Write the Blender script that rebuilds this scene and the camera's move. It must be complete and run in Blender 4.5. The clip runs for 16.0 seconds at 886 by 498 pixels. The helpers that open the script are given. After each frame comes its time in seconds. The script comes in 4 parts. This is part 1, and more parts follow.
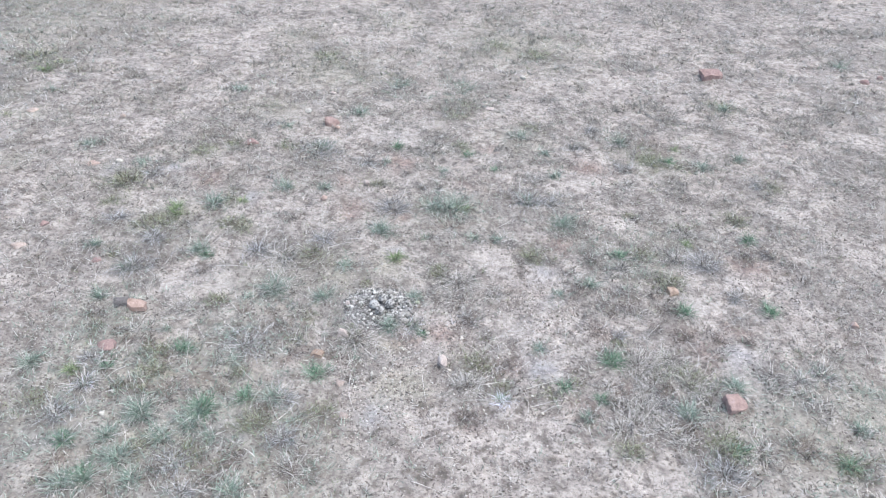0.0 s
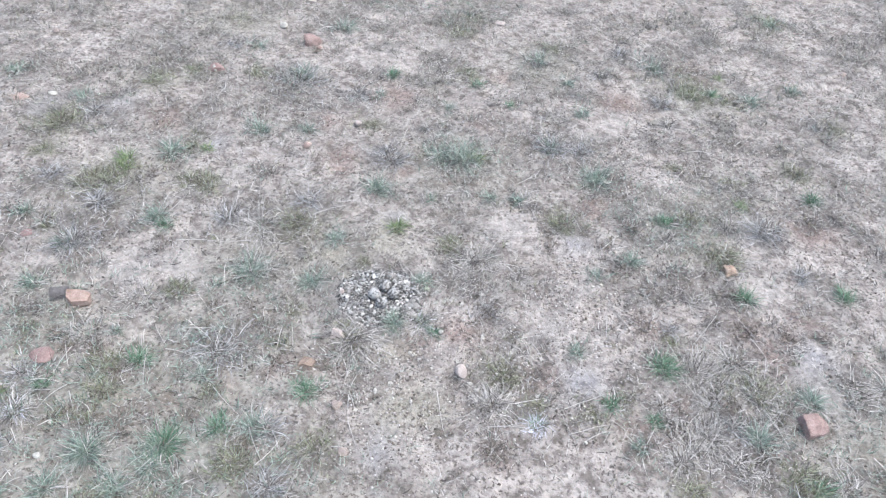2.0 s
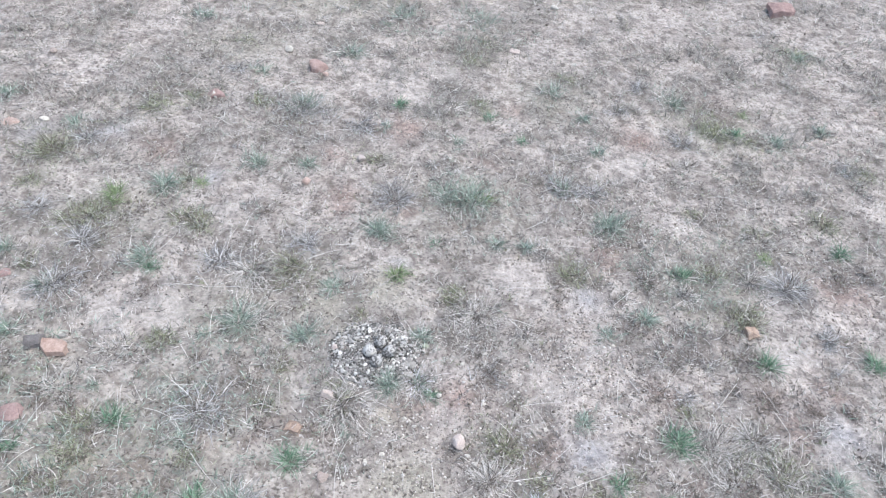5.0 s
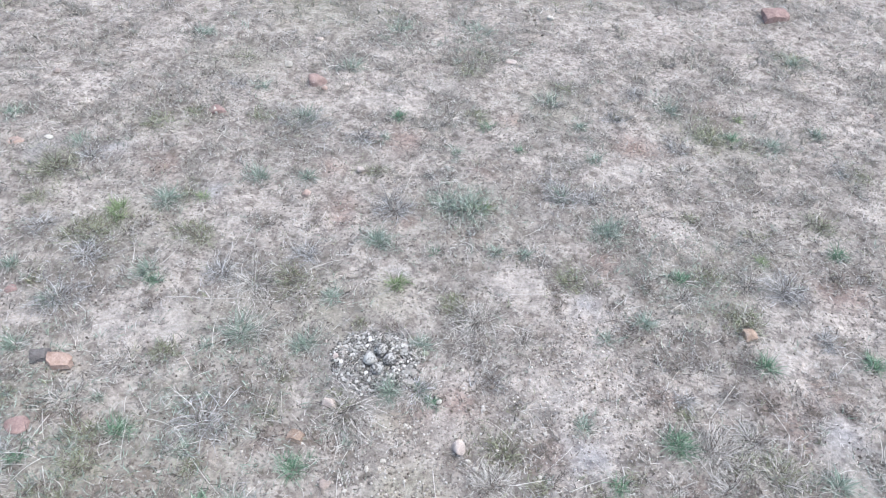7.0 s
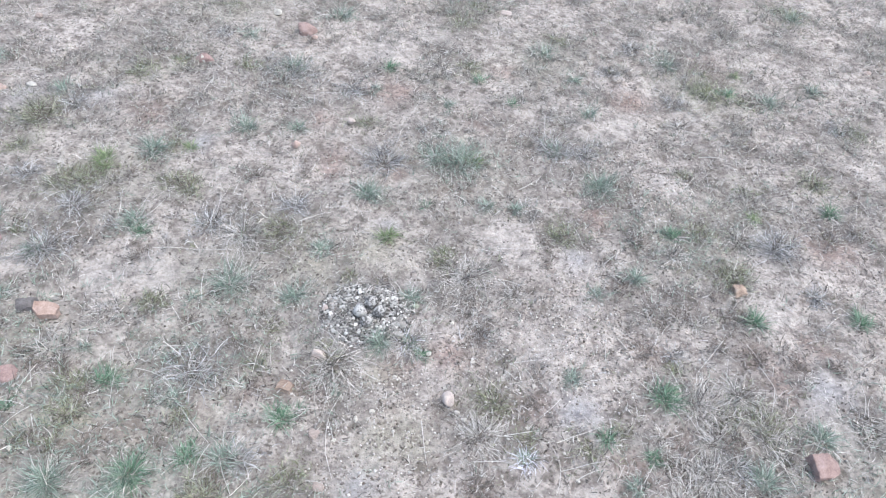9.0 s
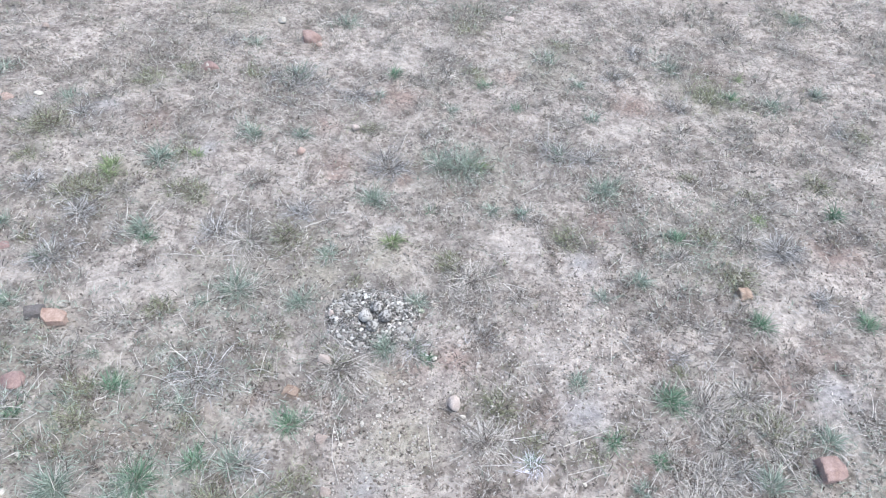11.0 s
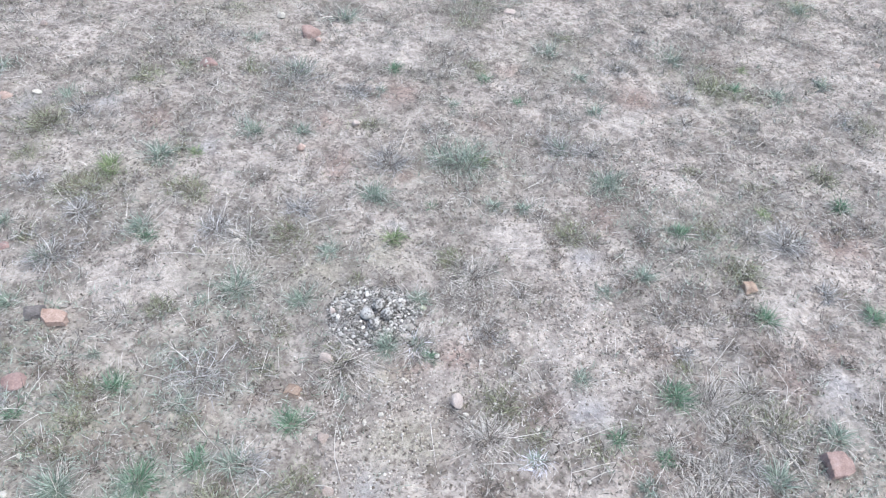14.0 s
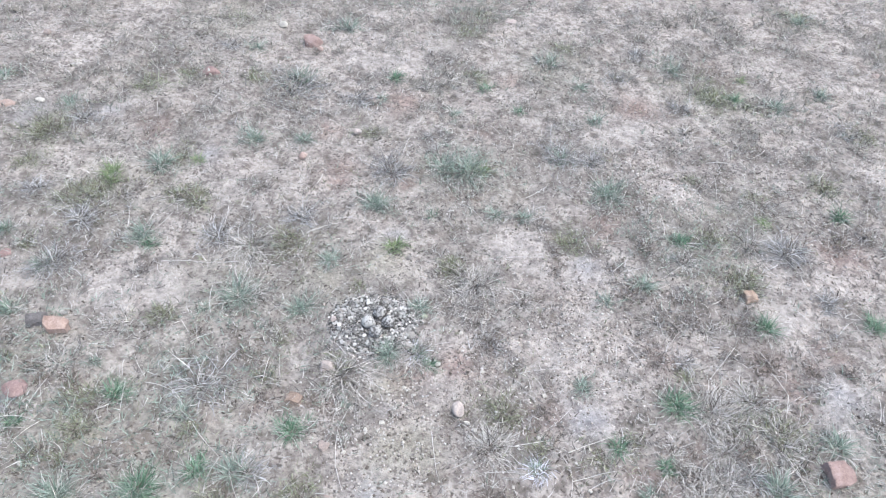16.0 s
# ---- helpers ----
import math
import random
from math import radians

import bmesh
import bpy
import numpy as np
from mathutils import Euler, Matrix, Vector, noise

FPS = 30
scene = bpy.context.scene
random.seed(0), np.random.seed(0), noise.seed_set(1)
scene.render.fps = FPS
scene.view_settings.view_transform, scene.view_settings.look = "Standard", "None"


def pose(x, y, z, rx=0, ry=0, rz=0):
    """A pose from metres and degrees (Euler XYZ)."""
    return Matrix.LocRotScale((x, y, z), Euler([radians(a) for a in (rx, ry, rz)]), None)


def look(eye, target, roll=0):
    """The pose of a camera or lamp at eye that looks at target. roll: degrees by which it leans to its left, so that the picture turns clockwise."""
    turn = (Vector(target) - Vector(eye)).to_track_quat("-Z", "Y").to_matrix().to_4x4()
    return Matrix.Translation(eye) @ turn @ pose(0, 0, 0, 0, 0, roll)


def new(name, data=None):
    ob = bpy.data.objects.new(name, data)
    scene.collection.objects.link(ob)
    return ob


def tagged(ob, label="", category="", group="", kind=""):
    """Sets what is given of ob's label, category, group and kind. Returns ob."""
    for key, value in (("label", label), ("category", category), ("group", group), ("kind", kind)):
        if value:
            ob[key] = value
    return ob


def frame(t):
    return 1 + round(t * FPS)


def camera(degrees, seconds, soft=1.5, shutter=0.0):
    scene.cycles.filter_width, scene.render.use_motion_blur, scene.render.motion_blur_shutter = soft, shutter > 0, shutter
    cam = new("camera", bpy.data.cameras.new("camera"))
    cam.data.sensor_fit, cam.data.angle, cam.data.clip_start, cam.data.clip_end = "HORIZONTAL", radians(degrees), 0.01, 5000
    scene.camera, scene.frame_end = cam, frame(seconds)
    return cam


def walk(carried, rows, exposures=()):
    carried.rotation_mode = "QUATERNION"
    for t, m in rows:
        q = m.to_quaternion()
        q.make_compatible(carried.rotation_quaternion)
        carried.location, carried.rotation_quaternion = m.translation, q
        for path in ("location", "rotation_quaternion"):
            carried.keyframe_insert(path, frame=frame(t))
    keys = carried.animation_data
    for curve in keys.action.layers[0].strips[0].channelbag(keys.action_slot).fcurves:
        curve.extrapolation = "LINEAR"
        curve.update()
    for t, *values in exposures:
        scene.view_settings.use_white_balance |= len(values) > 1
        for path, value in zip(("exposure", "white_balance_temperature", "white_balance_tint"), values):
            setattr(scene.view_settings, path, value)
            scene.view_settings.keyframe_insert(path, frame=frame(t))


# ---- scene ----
cam = camera(63.8, 16.0, soft=1.2)

PATH = [
    (0, (0.063, -1.933, 1.675), (0.2, -0.318, 0.503), 3.8),
    (0.3, (0.117, -1.86, 1.655), (0.202, -0.275, 0.438), 2.6),
    (0.5, (0.154, -1.827, 1.652), (0.229, -0.244, 0.431), 3.3),
    (0.7, (0.177, -1.789, 1.646), (0.267, -0.215, 0.414), 4.1),
    (1, (0.186, -1.734, 1.635), (0.301, -0.186, 0.373), 2.6),
    (1.2, (0.157, -1.653, 1.613), (0.336, -0.137, 0.322), 4.7),
    (1.5, (0.075, -1.542, 1.614), (0.325, -0.055, 0.301), 5.9),
    (1.7, (0.022, -1.461, 1.598), (0.269, -0.004, 0.249), 6.0),
    (2, (-0.017, -1.369, 1.581), (0.186, 0.037, 0.174), 6.2),
    (2.2, (0.006, -1.274, 1.561), (0.165, 0.094, 0.111), 5.3),
    (2.5, (0.059, -1.121, 1.527), (0.158, 0.203, 0.031), 5.2),
    (2.7, (0.09, -1.048, 1.511), (0.193, 0.266, 0.006), 6.6),
    (3, (0.107, -1.01, 1.51), (0.221, 0.294, -0.002), 7.6),
    (3.2, (0.1, -1.027, 1.527), (0.22, 0.284, 0.022), 6.7),
    (3.5, (0.065, -1.072, 1.546), (0.203, 0.293, 0.091), 7.1),
    (3.7, (0.056, -1.092, 1.546), (0.185, 0.271, 0.088), 6.0),
    (4, (0.025, -1.133, 1.57), (0.146, 0.258, 0.138), 6.4),
    (4.2, (0.022, -1.144, 1.581), (0.148, 0.26, 0.163), 6.5),
    (4.5, (0.019, -1.172, 1.581), (0.169, 0.247, 0.18), 7.1),
    (4.7, (0.02, -1.175, 1.582), (0.185, 0.247, 0.176), 7.1),
    (7, (0.043, -1.202, 1.596), (0.194, 0.24, 0.218), 5.2),
    (7.5, (0.047, -1.207, 1.593), (0.195, 0.233, 0.213), 5.3),
    (8, (0.048, -1.209, 1.58), (0.213, 0.197, 0.167), 5.7),
    (8.2, (0.059, -1.204, 1.562), (0.226, 0.17, 0.117), 5.6),
    (8.5, (0.046, -1.196, 1.566), (0.234, 0.14, 0.09), 7.1),
    (8.7, (0.052, -1.198, 1.568), (0.217, 0.15, 0.101), 6.6),
    (9, (0.049, -1.203, 1.573), (0.224, 0.156, 0.115), 6.7),
    (9.2, (0.049, -1.203, 1.573), (0.235, 0.156, 0.114), 6.7),
    (11.3, (0.046, -1.211, 1.573), (0.205, 0.163, 0.128), 5.9),
    (11.5, (0.043, -1.21, 1.57), (0.195, 0.154, 0.116), 6.3),
    (12, (0.049, -1.203, 1.566), (0.197, 0.147, 0.098), 5.7),
    (12.5, (0.042, -1.195, 1.568), (0.192, 0.167, 0.111), 5.8),
    (13, (0.046, -1.195, 1.57), (0.2, 0.175, 0.121), 5.8),
    (13.5, (0.053, -1.193, 1.565), (0.217, 0.164, 0.105), 5.8),
    (14, (0.054, -1.193, 1.569), (0.206, 0.166, 0.109), 5.1),
    (14.5, (0.053, -1.195, 1.571), (0.198, 0.171, 0.118), 4.9),
    (15, (0.054, -1.195, 1.57), (0.21, 0.179, 0.124), 5.0),
    (15.5, (0.052, -1.195, 1.569), (0.201, 0.181, 0.125), 4.9),
    (16, (0.05, -1.197, 1.571), (0.202, 0.18, 0.128), 5.2),
]

walk(cam, [(t, look(eye, aim, roll)) for t, eye, aim, roll in PATH], exposures=[(0.0, 1.05, 6090, 6)])

# ---- daylight: a bright, overcast sky, faintly stronger from the right ----
world = bpy.data.worlds.new("overcast_sky")
scene.world = world
world.use_nodes = True
wn = world.node_tree.nodes
sky = wn.new("ShaderNodeTexSky")
sky.sky_type = "NISHITA"
sky.sun_disc = False
sky.sun_elevation = radians(72)
sky.sun_rotation = radians(108)
sky.air_density, sky.dust_density, sky.ozone_density = 1.0, 4.0, 1.0
wn["Background"].inputs["Strength"].default_value = 0.14
world.node_tree.links.new(sky.outputs["Color"], wn["Background"].inputs["Color"])

sun_data = bpy.data.lights.new("sun", "SUN")
sun_data.energy = 0.75
sun_data.angle = radians(75)
sun_data.color = (1.0, 0.95, 0.88)
sun = new("sun", sun_data)
sun.matrix_world = look((2.4, -0.6, 6.3), (0, 0, 0))

# ---- where things lie on the plain: x, y, radius ----
WITHERED_NEAR = [
    (-0.43, -0.70, 0.032), (-0.57, -0.68, 0.038), (-0.22, -0.68, 0.042), (-0.39, -0.64, 0.027), (-0.85, -0.64, 0.029), (1.29, -0.61, 0.050),
    (0.98, -0.52, 0.037), (0.29, -0.49, 0.036), (-0.32, -0.45, 0.031), (0.78, -0.44, 0.034), (-0.62, -0.42, 0.023), (0.93, -0.39, 0.042),
    (-0.76, -0.37, 0.023), (-0.47, -0.35, 0.024), (0.45, -0.27, 0.020), (-0.66, -0.25, 0.032), (-0.13, -0.24, 0.023), (0.86, -0.22, 0.025),
    (0.94, -0.22, 0.031), (-0.25, -0.21, 0.028), (-0.81, -0.17, 0.021), (-0.74, -0.17, 0.033), (1.31, -0.16, 0.020), (1.20, -0.15, 0.032),
    # the first of these, at 1.09, -0.13, stands in for a line of shade
    (1.09, -0.13, 0.039), (-0.85, -0.12, 0.025), (0.78, -0.10, 0.032),
]
WITHERED_MIDDLE = [
    (0.99, -0.09, 0.033), (-0.32, -0.09, 0.032), (0.32, -0.06, 0.034), (-0.94, -0.03, 0.033), (0.33, -0.03, 0.041), (-0.46, -0.02, 0.022),
    (1.08, 0.01, 0.047), (-0.06, 0.01, 0.015), (0.83, 0.02, 0.040), (0.92, 0.02, 0.037), (1.03, 0.10, 0.031), (0.91, 0.11, 0.034),
    (0.76, 0.12, 0.038), (0.06, 0.13, 0.020), (0.54, 0.22, 0.021), (-0.64, 0.22, 0.034), (0.74, 0.22, 0.025), (-0.80, 0.28, 0.019),
    (0.56, 0.30, 0.024), (0.85, 0.31, 0.036), (1.53, 0.37, 0.039), (1.62, 0.38, 0.040), (-0.74, 0.56, 0.031), (-0.37, 0.56, 0.032),
    (-0.21, 0.58, 0.022), (1.12, 0.61, 0.040),
]
WITHERED_FAR = [
    (1.58, 0.79, 0.044), (1.07, 0.80, 0.043), (1.39, 0.81, 0.044), (-0.61, 0.83, 0.023), (-0.30, 0.85, 0.025), (-0.68, 0.88, 0.035),
    (0.48, 0.91, 0.042), (1.39, 0.93, 0.055), (0.70, 0.94, 0.051), (-0.27, 0.95, 0.026), (1.57, 0.97, 0.046), (-0.60, 0.98, 0.030),
    (-0.99, 0.99, 0.031), (0.18, 1.03, 0.043), (-1.60, 1.09, 0.054), (0.84, 1.11, 0.057), (-1.25, 1.20, 0.024), (-1.76, 1.21, 0.061),
    (-0.03, 1.23, 0.048), (0.61, 1.27, 0.042), (-0.79, 1.31, 0.032), (-1.29, 1.31, 0.031), (1.26, 1.36, 0.055), (1.25, 1.38, 0.053),
    (0.00, 1.46, 0.046), (2.20, 1.49, 0.049),
]
WITHERED_BEYOND = [
    (-1.49, 1.51, 0.043), (1.79, 1.51, 0.059), (1.31, 1.52, 0.046), (1.53, 1.59, 0.062), (1.56, 1.60, 0.056), (1.58, 1.61, 0.054),
    (0.02, 1.62, 0.048), (-0.61, 1.69, 0.053), (1.48, 1.69, 0.057), (0.34, 1.70, 0.038), (0.99, 1.71, 0.053), (1.12, 1.72, 0.107),
    (2.09, 1.74, 0.065), (0.95, 1.82, 0.057), (-1.07, 1.82, 0.041), (-2.06, 1.92, 0.070), (-1.46, 2.04, 0.073), (1.97, 2.20, 0.046),
    (2.05, 2.20, 0.043), (-2.12, 2.29, 0.094), (2.15, 2.30, 0.037), (1.57, 2.45, 0.073), (3.10, 2.66, 0.081), (3.00, 2.79, 0.100),
    (2.40, 2.94, 0.082), (3.42, 3.28, 0.091),
]
WITHERED = WITHERED_NEAR + WITHERED_MIDDLE + WITHERED_FAR + WITHERED_BEYOND
BLUISH_NEAR = [
    (-0.37, -0.75, 0.037), (-0.82, -0.72, 0.040), (-0.64, -0.71, 0.037), (-0.76, -0.71, 0.037), (-0.70, -0.64, 0.044), (-0.75, -0.63, 0.027),
    (-0.86, -0.57, 0.030), (-0.75, -0.56, 0.037), (-0.46, -0.56, 0.027), (-0.60, -0.56, 0.040), (1.51, -0.55, 0.031), (-0.53, -0.51, 0.041),
    (0.67, -0.49, 0.027), (0.99, -0.48, 0.047), (-0.67, -0.48, 0.038), (-0.68, -0.47, 0.049), (-0.52, -0.46, 0.032), (-0.30, -0.42, 0.039),
    (1.18, -0.37, 0.041), (-1.08, -0.27, 0.041), (-0.45, -0.26, 0.031), (-0.06, -0.24, 0.018), (0.56, -0.20, 0.027),
]
BLUISH_MIDDLE = [
    (-0.70, -0.11, 0.020), (0.05, -0.09, 0.027), (0.05, -0.09, 0.036), (-0.97, 0.06, 0.037), (-0.46, 0.07, 0.023), (0.14, 0.07, 0.032),
    (-0.19, 0.07, 0.038), (0.68, 0.10, 0.024), (-0.37, 0.11, 0.053), (0.81, 0.16, 0.038), (-0.93, 0.22, 0.031), (-0.12, 0.24, 0.033),
    (-0.69, 0.35, 0.041), (-1.09, 0.36, 0.029), (0.94, 0.36, 0.022), (0.48, 0.45, 0.028), (0.39, 0.46, 0.033), (0.01, 0.50, 0.051),
    (0.78, 0.56, 0.061), (0.30, 0.66, 0.089), (-0.71, 0.68, 0.050), (0.23, 0.70, 0.055),
]
BLUISH_FAR = [
    (0.65, 0.74, 0.033), (-0.42, 0.82, 0.050), (-0.25, 0.82, 0.039), (0.82, 0.97, 0.039), (-1.09, 0.99, 0.042), (0.29, 1.00, 0.030),
    (0.02, 1.09, 0.026), (1.58, 1.10, 0.052), (-1.39, 1.17, 0.043), (1.81, 1.18, 0.050), (0.80, 1.19, 0.039), (-0.29, 1.20, 0.056),
    (1.22, 1.35, 0.064), (0.70, 1.37, 0.057), (-0.49, 1.42, 0.040), (-0.14, 1.61, 0.060), (-1.80, 1.79, 0.043), (1.95, 1.80, 0.065),
    (-0.82, 1.88, 0.054), (0.45, 1.97, 0.162), (0.07, 1.97, 0.114), (3.01, 2.51, 0.078),
]
BLUISH = BLUISH_NEAR + BLUISH_MIDDLE + BLUISH_FAR
ASHY = [
    (-0.58, -0.75, 0.031), (-0.93, -0.57, 0.036), (-0.95, -0.56, 0.039), (-0.39, -0.55, 0.028), (-0.41, -0.49, 0.035), (-0.62, -0.49, 0.029),
    (0.02, -0.47, 0.046), (-0.73, -0.45, 0.022), (-0.46, -0.40, 0.031), (0.55, -0.30, 0.049), (1.24, -0.24, 0.057), (0.63, 0.22, 0.035),
    (1.30, 0.29, 0.064), (0.05, 0.35, 0.026), (-0.54, 0.73, 0.037), (-1.19, 0.94, 0.052), (-0.93, 0.96, 0.042),
]
ASHEN = [
    (-0.49, -0.75, 0.034), (1.03, -0.70, 0.059), (-0.54, -0.66, 0.045), (-0.25, -0.57, 0.041), (-0.25, -0.57, 0.041), (-0.92, -0.48, 0.043),
    (0.93, -0.44, 0.042), (-0.27, -0.42, 0.041), (-0.90, -0.25, 0.038), (-0.42, -0.18, 0.060), (0.86, -0.10, 0.036), (0.33, -0.04, 0.028),
    (1.36, 0.10, 0.036), (-0.91, 0.23, 0.059), (1.31, 0.30, 0.064), (-0.75, 0.33, 0.024), (-0.46, 0.35, 0.050), (-0.88, 0.41, 0.053),
    (-0.22, 0.44, 0.048), (-1.06, 0.54, 0.047), (0.06, 0.66, 0.069), (0.76, 0.73, 0.052), (0.66, 0.74, 0.061), (0.18, 0.85, 0.029),
    (-1.03, 0.92, 0.057), (1.79, 0.93, 0.047), (1.18, 1.08, 0.056), (-0.07, 1.08, 0.063), (-0.31, 1.16, 0.106), (0.96, 1.26, 0.053),
    (-0.59, 1.41, 0.040), (1.09, 1.45, 0.050),
]
OLIVE_NEAR = [
    (1.41, -0.66, 0.049), (-0.50, -0.63, 0.042), (0.77, -0.62, 0.035), (1.07, -0.61, 0.056), (-0.65, -0.60, 0.036), (-0.34, -0.51, 0.045),
    (-0.35, -0.51, 0.045), (-0.16, -0.47, 0.042), (-1.01, -0.42, 0.035), (0.56, -0.40, 0.026), (-0.70, -0.38, 0.025), (-0.76, -0.37, 0.025),
    (0.41, -0.37, 0.031), (0.66, -0.36, 0.026), (1.05, -0.33, 0.051), (0.95, -0.31, 0.036), (-0.43, -0.31, 0.024), (-0.68, -0.30, 0.047),
    (0.34, -0.27, 0.046), (-0.70, -0.21, 0.043), (0.85, -0.16, 0.028), (-0.26, -0.14, 0.024), (-0.07, -0.12, 0.030), (-0.93, -0.10, 0.028),
    (-0.23, -0.03, 0.027), (-0.57, 0.04, 0.039), (-0.04, 0.15, 0.024), (1.12, 0.17, 0.061), (0.24, 0.22, 0.044), (-1.00, 0.30, 0.028),
    (-0.25, 0.32, 0.057), (0.62, 0.33, 0.045),
]
OLIVE_FAR = [
    (1.07, 0.36, 0.042), (-0.56, 0.51, 0.049), (-0.91, 0.51, 0.071), (-0.62, 0.53, 0.035), (-0.87, 0.56, 0.051), (1.29, 0.56, 0.036),
    (1.57, 0.62, 0.047), (1.09, 0.64, 0.030), (-1.14, 0.69, 0.044), (-0.65, 0.72, 0.037), (-1.13, 0.85, 0.082), (-0.01, 0.87, 0.044),
    (1.87, 0.92, 0.047), (1.46, 1.11, 0.047), (-0.85, 1.13, 0.061), (1.35, 1.15, 0.053), (1.34, 1.16, 0.095), (-0.46, 1.20, 0.046),
    (-0.73, 1.22, 0.046), (0.40, 1.26, 0.045), (1.36, 1.29, 0.035), (-1.91, 1.48, 0.047), (0.79, 1.48, 0.044), (0.38, 1.61, 0.061),
    (-0.59, 1.67, 0.051), (0.45, 1.74, 0.051), (1.95, 1.82, 0.072), (-1.91, 2.16, 0.093), (-2.08, 2.25, 0.156), (-0.35, 2.39, 0.144),
    (0.98, 2.56, 0.118), (0.73, 2.70, 0.113),
]
OLIVE = OLIVE_NEAR + OLIVE_FAR
UMBER = [
    (-0.21, -0.70, 0.069), (1.29, -0.61, 0.066), (0.67, -0.44, 0.047), (0.80, -0.40, 0.043), (-0.61, -0.37, 0.060), (-0.57, -0.36, 0.050),
    (-0.55, -0.34, 0.039), (-0.67, -0.32, 0.039), (-0.63, -0.32, 0.041), (0.43, -0.29, 0.043), (-0.39, -0.28, 0.027), (-0.27, -0.24, 0.033),
    (1.14, -0.22, 0.047), (0.08, -0.16, 0.035), (0.14, -0.16, 0.023), (0.10, -0.14, 0.050), (0.26, -0.13, 0.057), (1.29, -0.09, 0.040),
    (1.50, 0.31, 0.077), (0.75, 0.42, 0.057), (0.30, 0.54, 0.047), (0.09, 0.60, 0.034), (-0.13, 0.60, 0.040), (-0.12, 0.69, 0.048),
    (-0.77, 0.87, 0.048), (-0.17, 0.88, 0.043), (0.40, 0.91, 0.042), (0.10, 1.07, 0.065), (1.00, 1.07, 0.069), (0.53, 1.25, 0.046),
    (1.41, 1.33, 0.069),
]
LIME = [
    (-0.94, -0.31, 0.030), (0.07, 0.31, 0.038), (1.28, 0.43, 0.029), (-0.84, 0.58, 0.028), (-0.85, 0.62, 0.042), (0.37, 0.67, 0.034),
    (-0.59, 0.70, 0.029), (1.51, 1.30, 0.035), (-1.94, 2.05, 0.066),
]
BARE = [
    (1.34, -0.53, 0.058), (-0.63, -0.35, 0.031), (1.25, -0.35, 0.036), (0.21, -0.22, 0.044), (0.52, -0.10, 0.062), (1.22, 0.02, 0.059),
    (0.64, 0.05, 0.050), (-0.72, 0.11, 0.060), (-0.58, 0.15, 0.090), (-0.98, 0.17, 0.042), (0.60, 0.20, 0.038), (0.47, 0.22, 0.027),
    (0.43, 0.30, 0.050), (0.12, 0.56, 0.026), (-0.45, 0.56, 0.050), (1.00, 0.58, 0.050), (1.28, 0.62, 0.029), (0.93, 0.90, 0.065),
    (1.68, 1.16, 0.054), (-0.06, 1.36, 0.057), (0.07, 1.38, 0.092), (0.28, 1.48, 0.053),
]
FRESH = [
    (-0.77, -0.70, 0.029), (1.41, -0.68, 0.029), (1.09, -0.62, 0.029), (-0.86, -0.58, 0.026), (-0.51, -0.45, 0.042), (0.73, -0.42, 0.023),
    (-0.39, -0.41, 0.030), (0.62, -0.37, 0.025), (-0.18, -0.31, 0.034), (-0.84, -0.28, 0.022), (0.80, -0.25, 0.040), (-0.62, -0.21, 0.031),
    (0.16, -0.12, 0.020), (1.46, -0.00, 0.034), (1.13, 0.00, 0.034), (-0.65, 0.31, 0.023), (0.98, 0.34, 0.031), (0.19, 0.45, 0.018),
    (1.56, 0.47, 0.032), (0.54, 1.02, 0.028), (1.43, 1.15, 0.041), (0.43, 1.18, 0.034), (0.07, 1.23, 0.038),
]
STRAW = [
    (-0.21, -0.68, 0.044), (1.16, -0.62, 0.042), (0.76, -0.54, 0.036), (0.86, -0.46, 0.048), (0.89, -0.38, 0.044), (0.30, -0.36, 0.047),
    (-0.88, -0.36, 0.040), (1.04, -0.35, 0.044), (1.41, -0.34, 0.037), (1.51, -0.31, 0.049), (0.88, -0.27, 0.054), (1.00, -0.25, 0.045),
    (-0.06, -0.15, 0.061), (0.13, -0.09, 0.048), (0.97, 0.00, 0.033), (0.43, 0.09, 0.032), (0.30, 0.16, 0.060), (0.96, 0.26, 0.037),
    (-0.36, 0.31, 0.063), (1.20, 0.33, 0.053), (0.54, 0.41, 0.028), (-0.96, 0.50, 0.031), (-0.79, 0.52, 0.034), (0.26, 0.85, 0.031),
    (1.16, 0.92, 0.044), (0.19, 1.17, 0.053), (0.28, 1.25, 0.055),
]
MATTED = [
    (0.92, -0.56, 0.066), (0.82, -0.48, 0.078), (1.42, -0.47, 0.063), (0.76, -0.40, 0.052), (1.05, -0.39, 0.067), (1.33, -0.36, 0.065),
    (0.91, -0.28, 0.084), (-0.35, -0.19, 0.036), (-0.78, -0.12, 0.055), (-0.27, 0.00, 0.040), (-0.67, 0.02, 0.050), (0.27, 0.07, 0.065),
    (-0.35, 0.13, 0.063), (1.29, 0.50, 0.068),
]
OCHRE = [
    (0.05, -0.38, 0.051), (0.11, -0.37, 0.062), (-0.64, -0.29, 0.052), (0.05, -0.18, 0.043), (-0.08, 0.10, 0.047), (-0.13, 0.17, 0.077),
    (0.04, 0.24, 0.067),
]
FROSTED = [
    (0.41, -0.42, 0.037), (-0.88, -0.36, 0.036), (0.13, -0.08, 0.039),
]
DENSE = [(2.7, 1.9, 0.6), (3.4, 2.7, 0.9), (-2.5, 3.0, 0.9), (-2.3, 1.9, 0.5), (1.0, 3.9, 0.5), (2.4, 3.6, 0.7)]
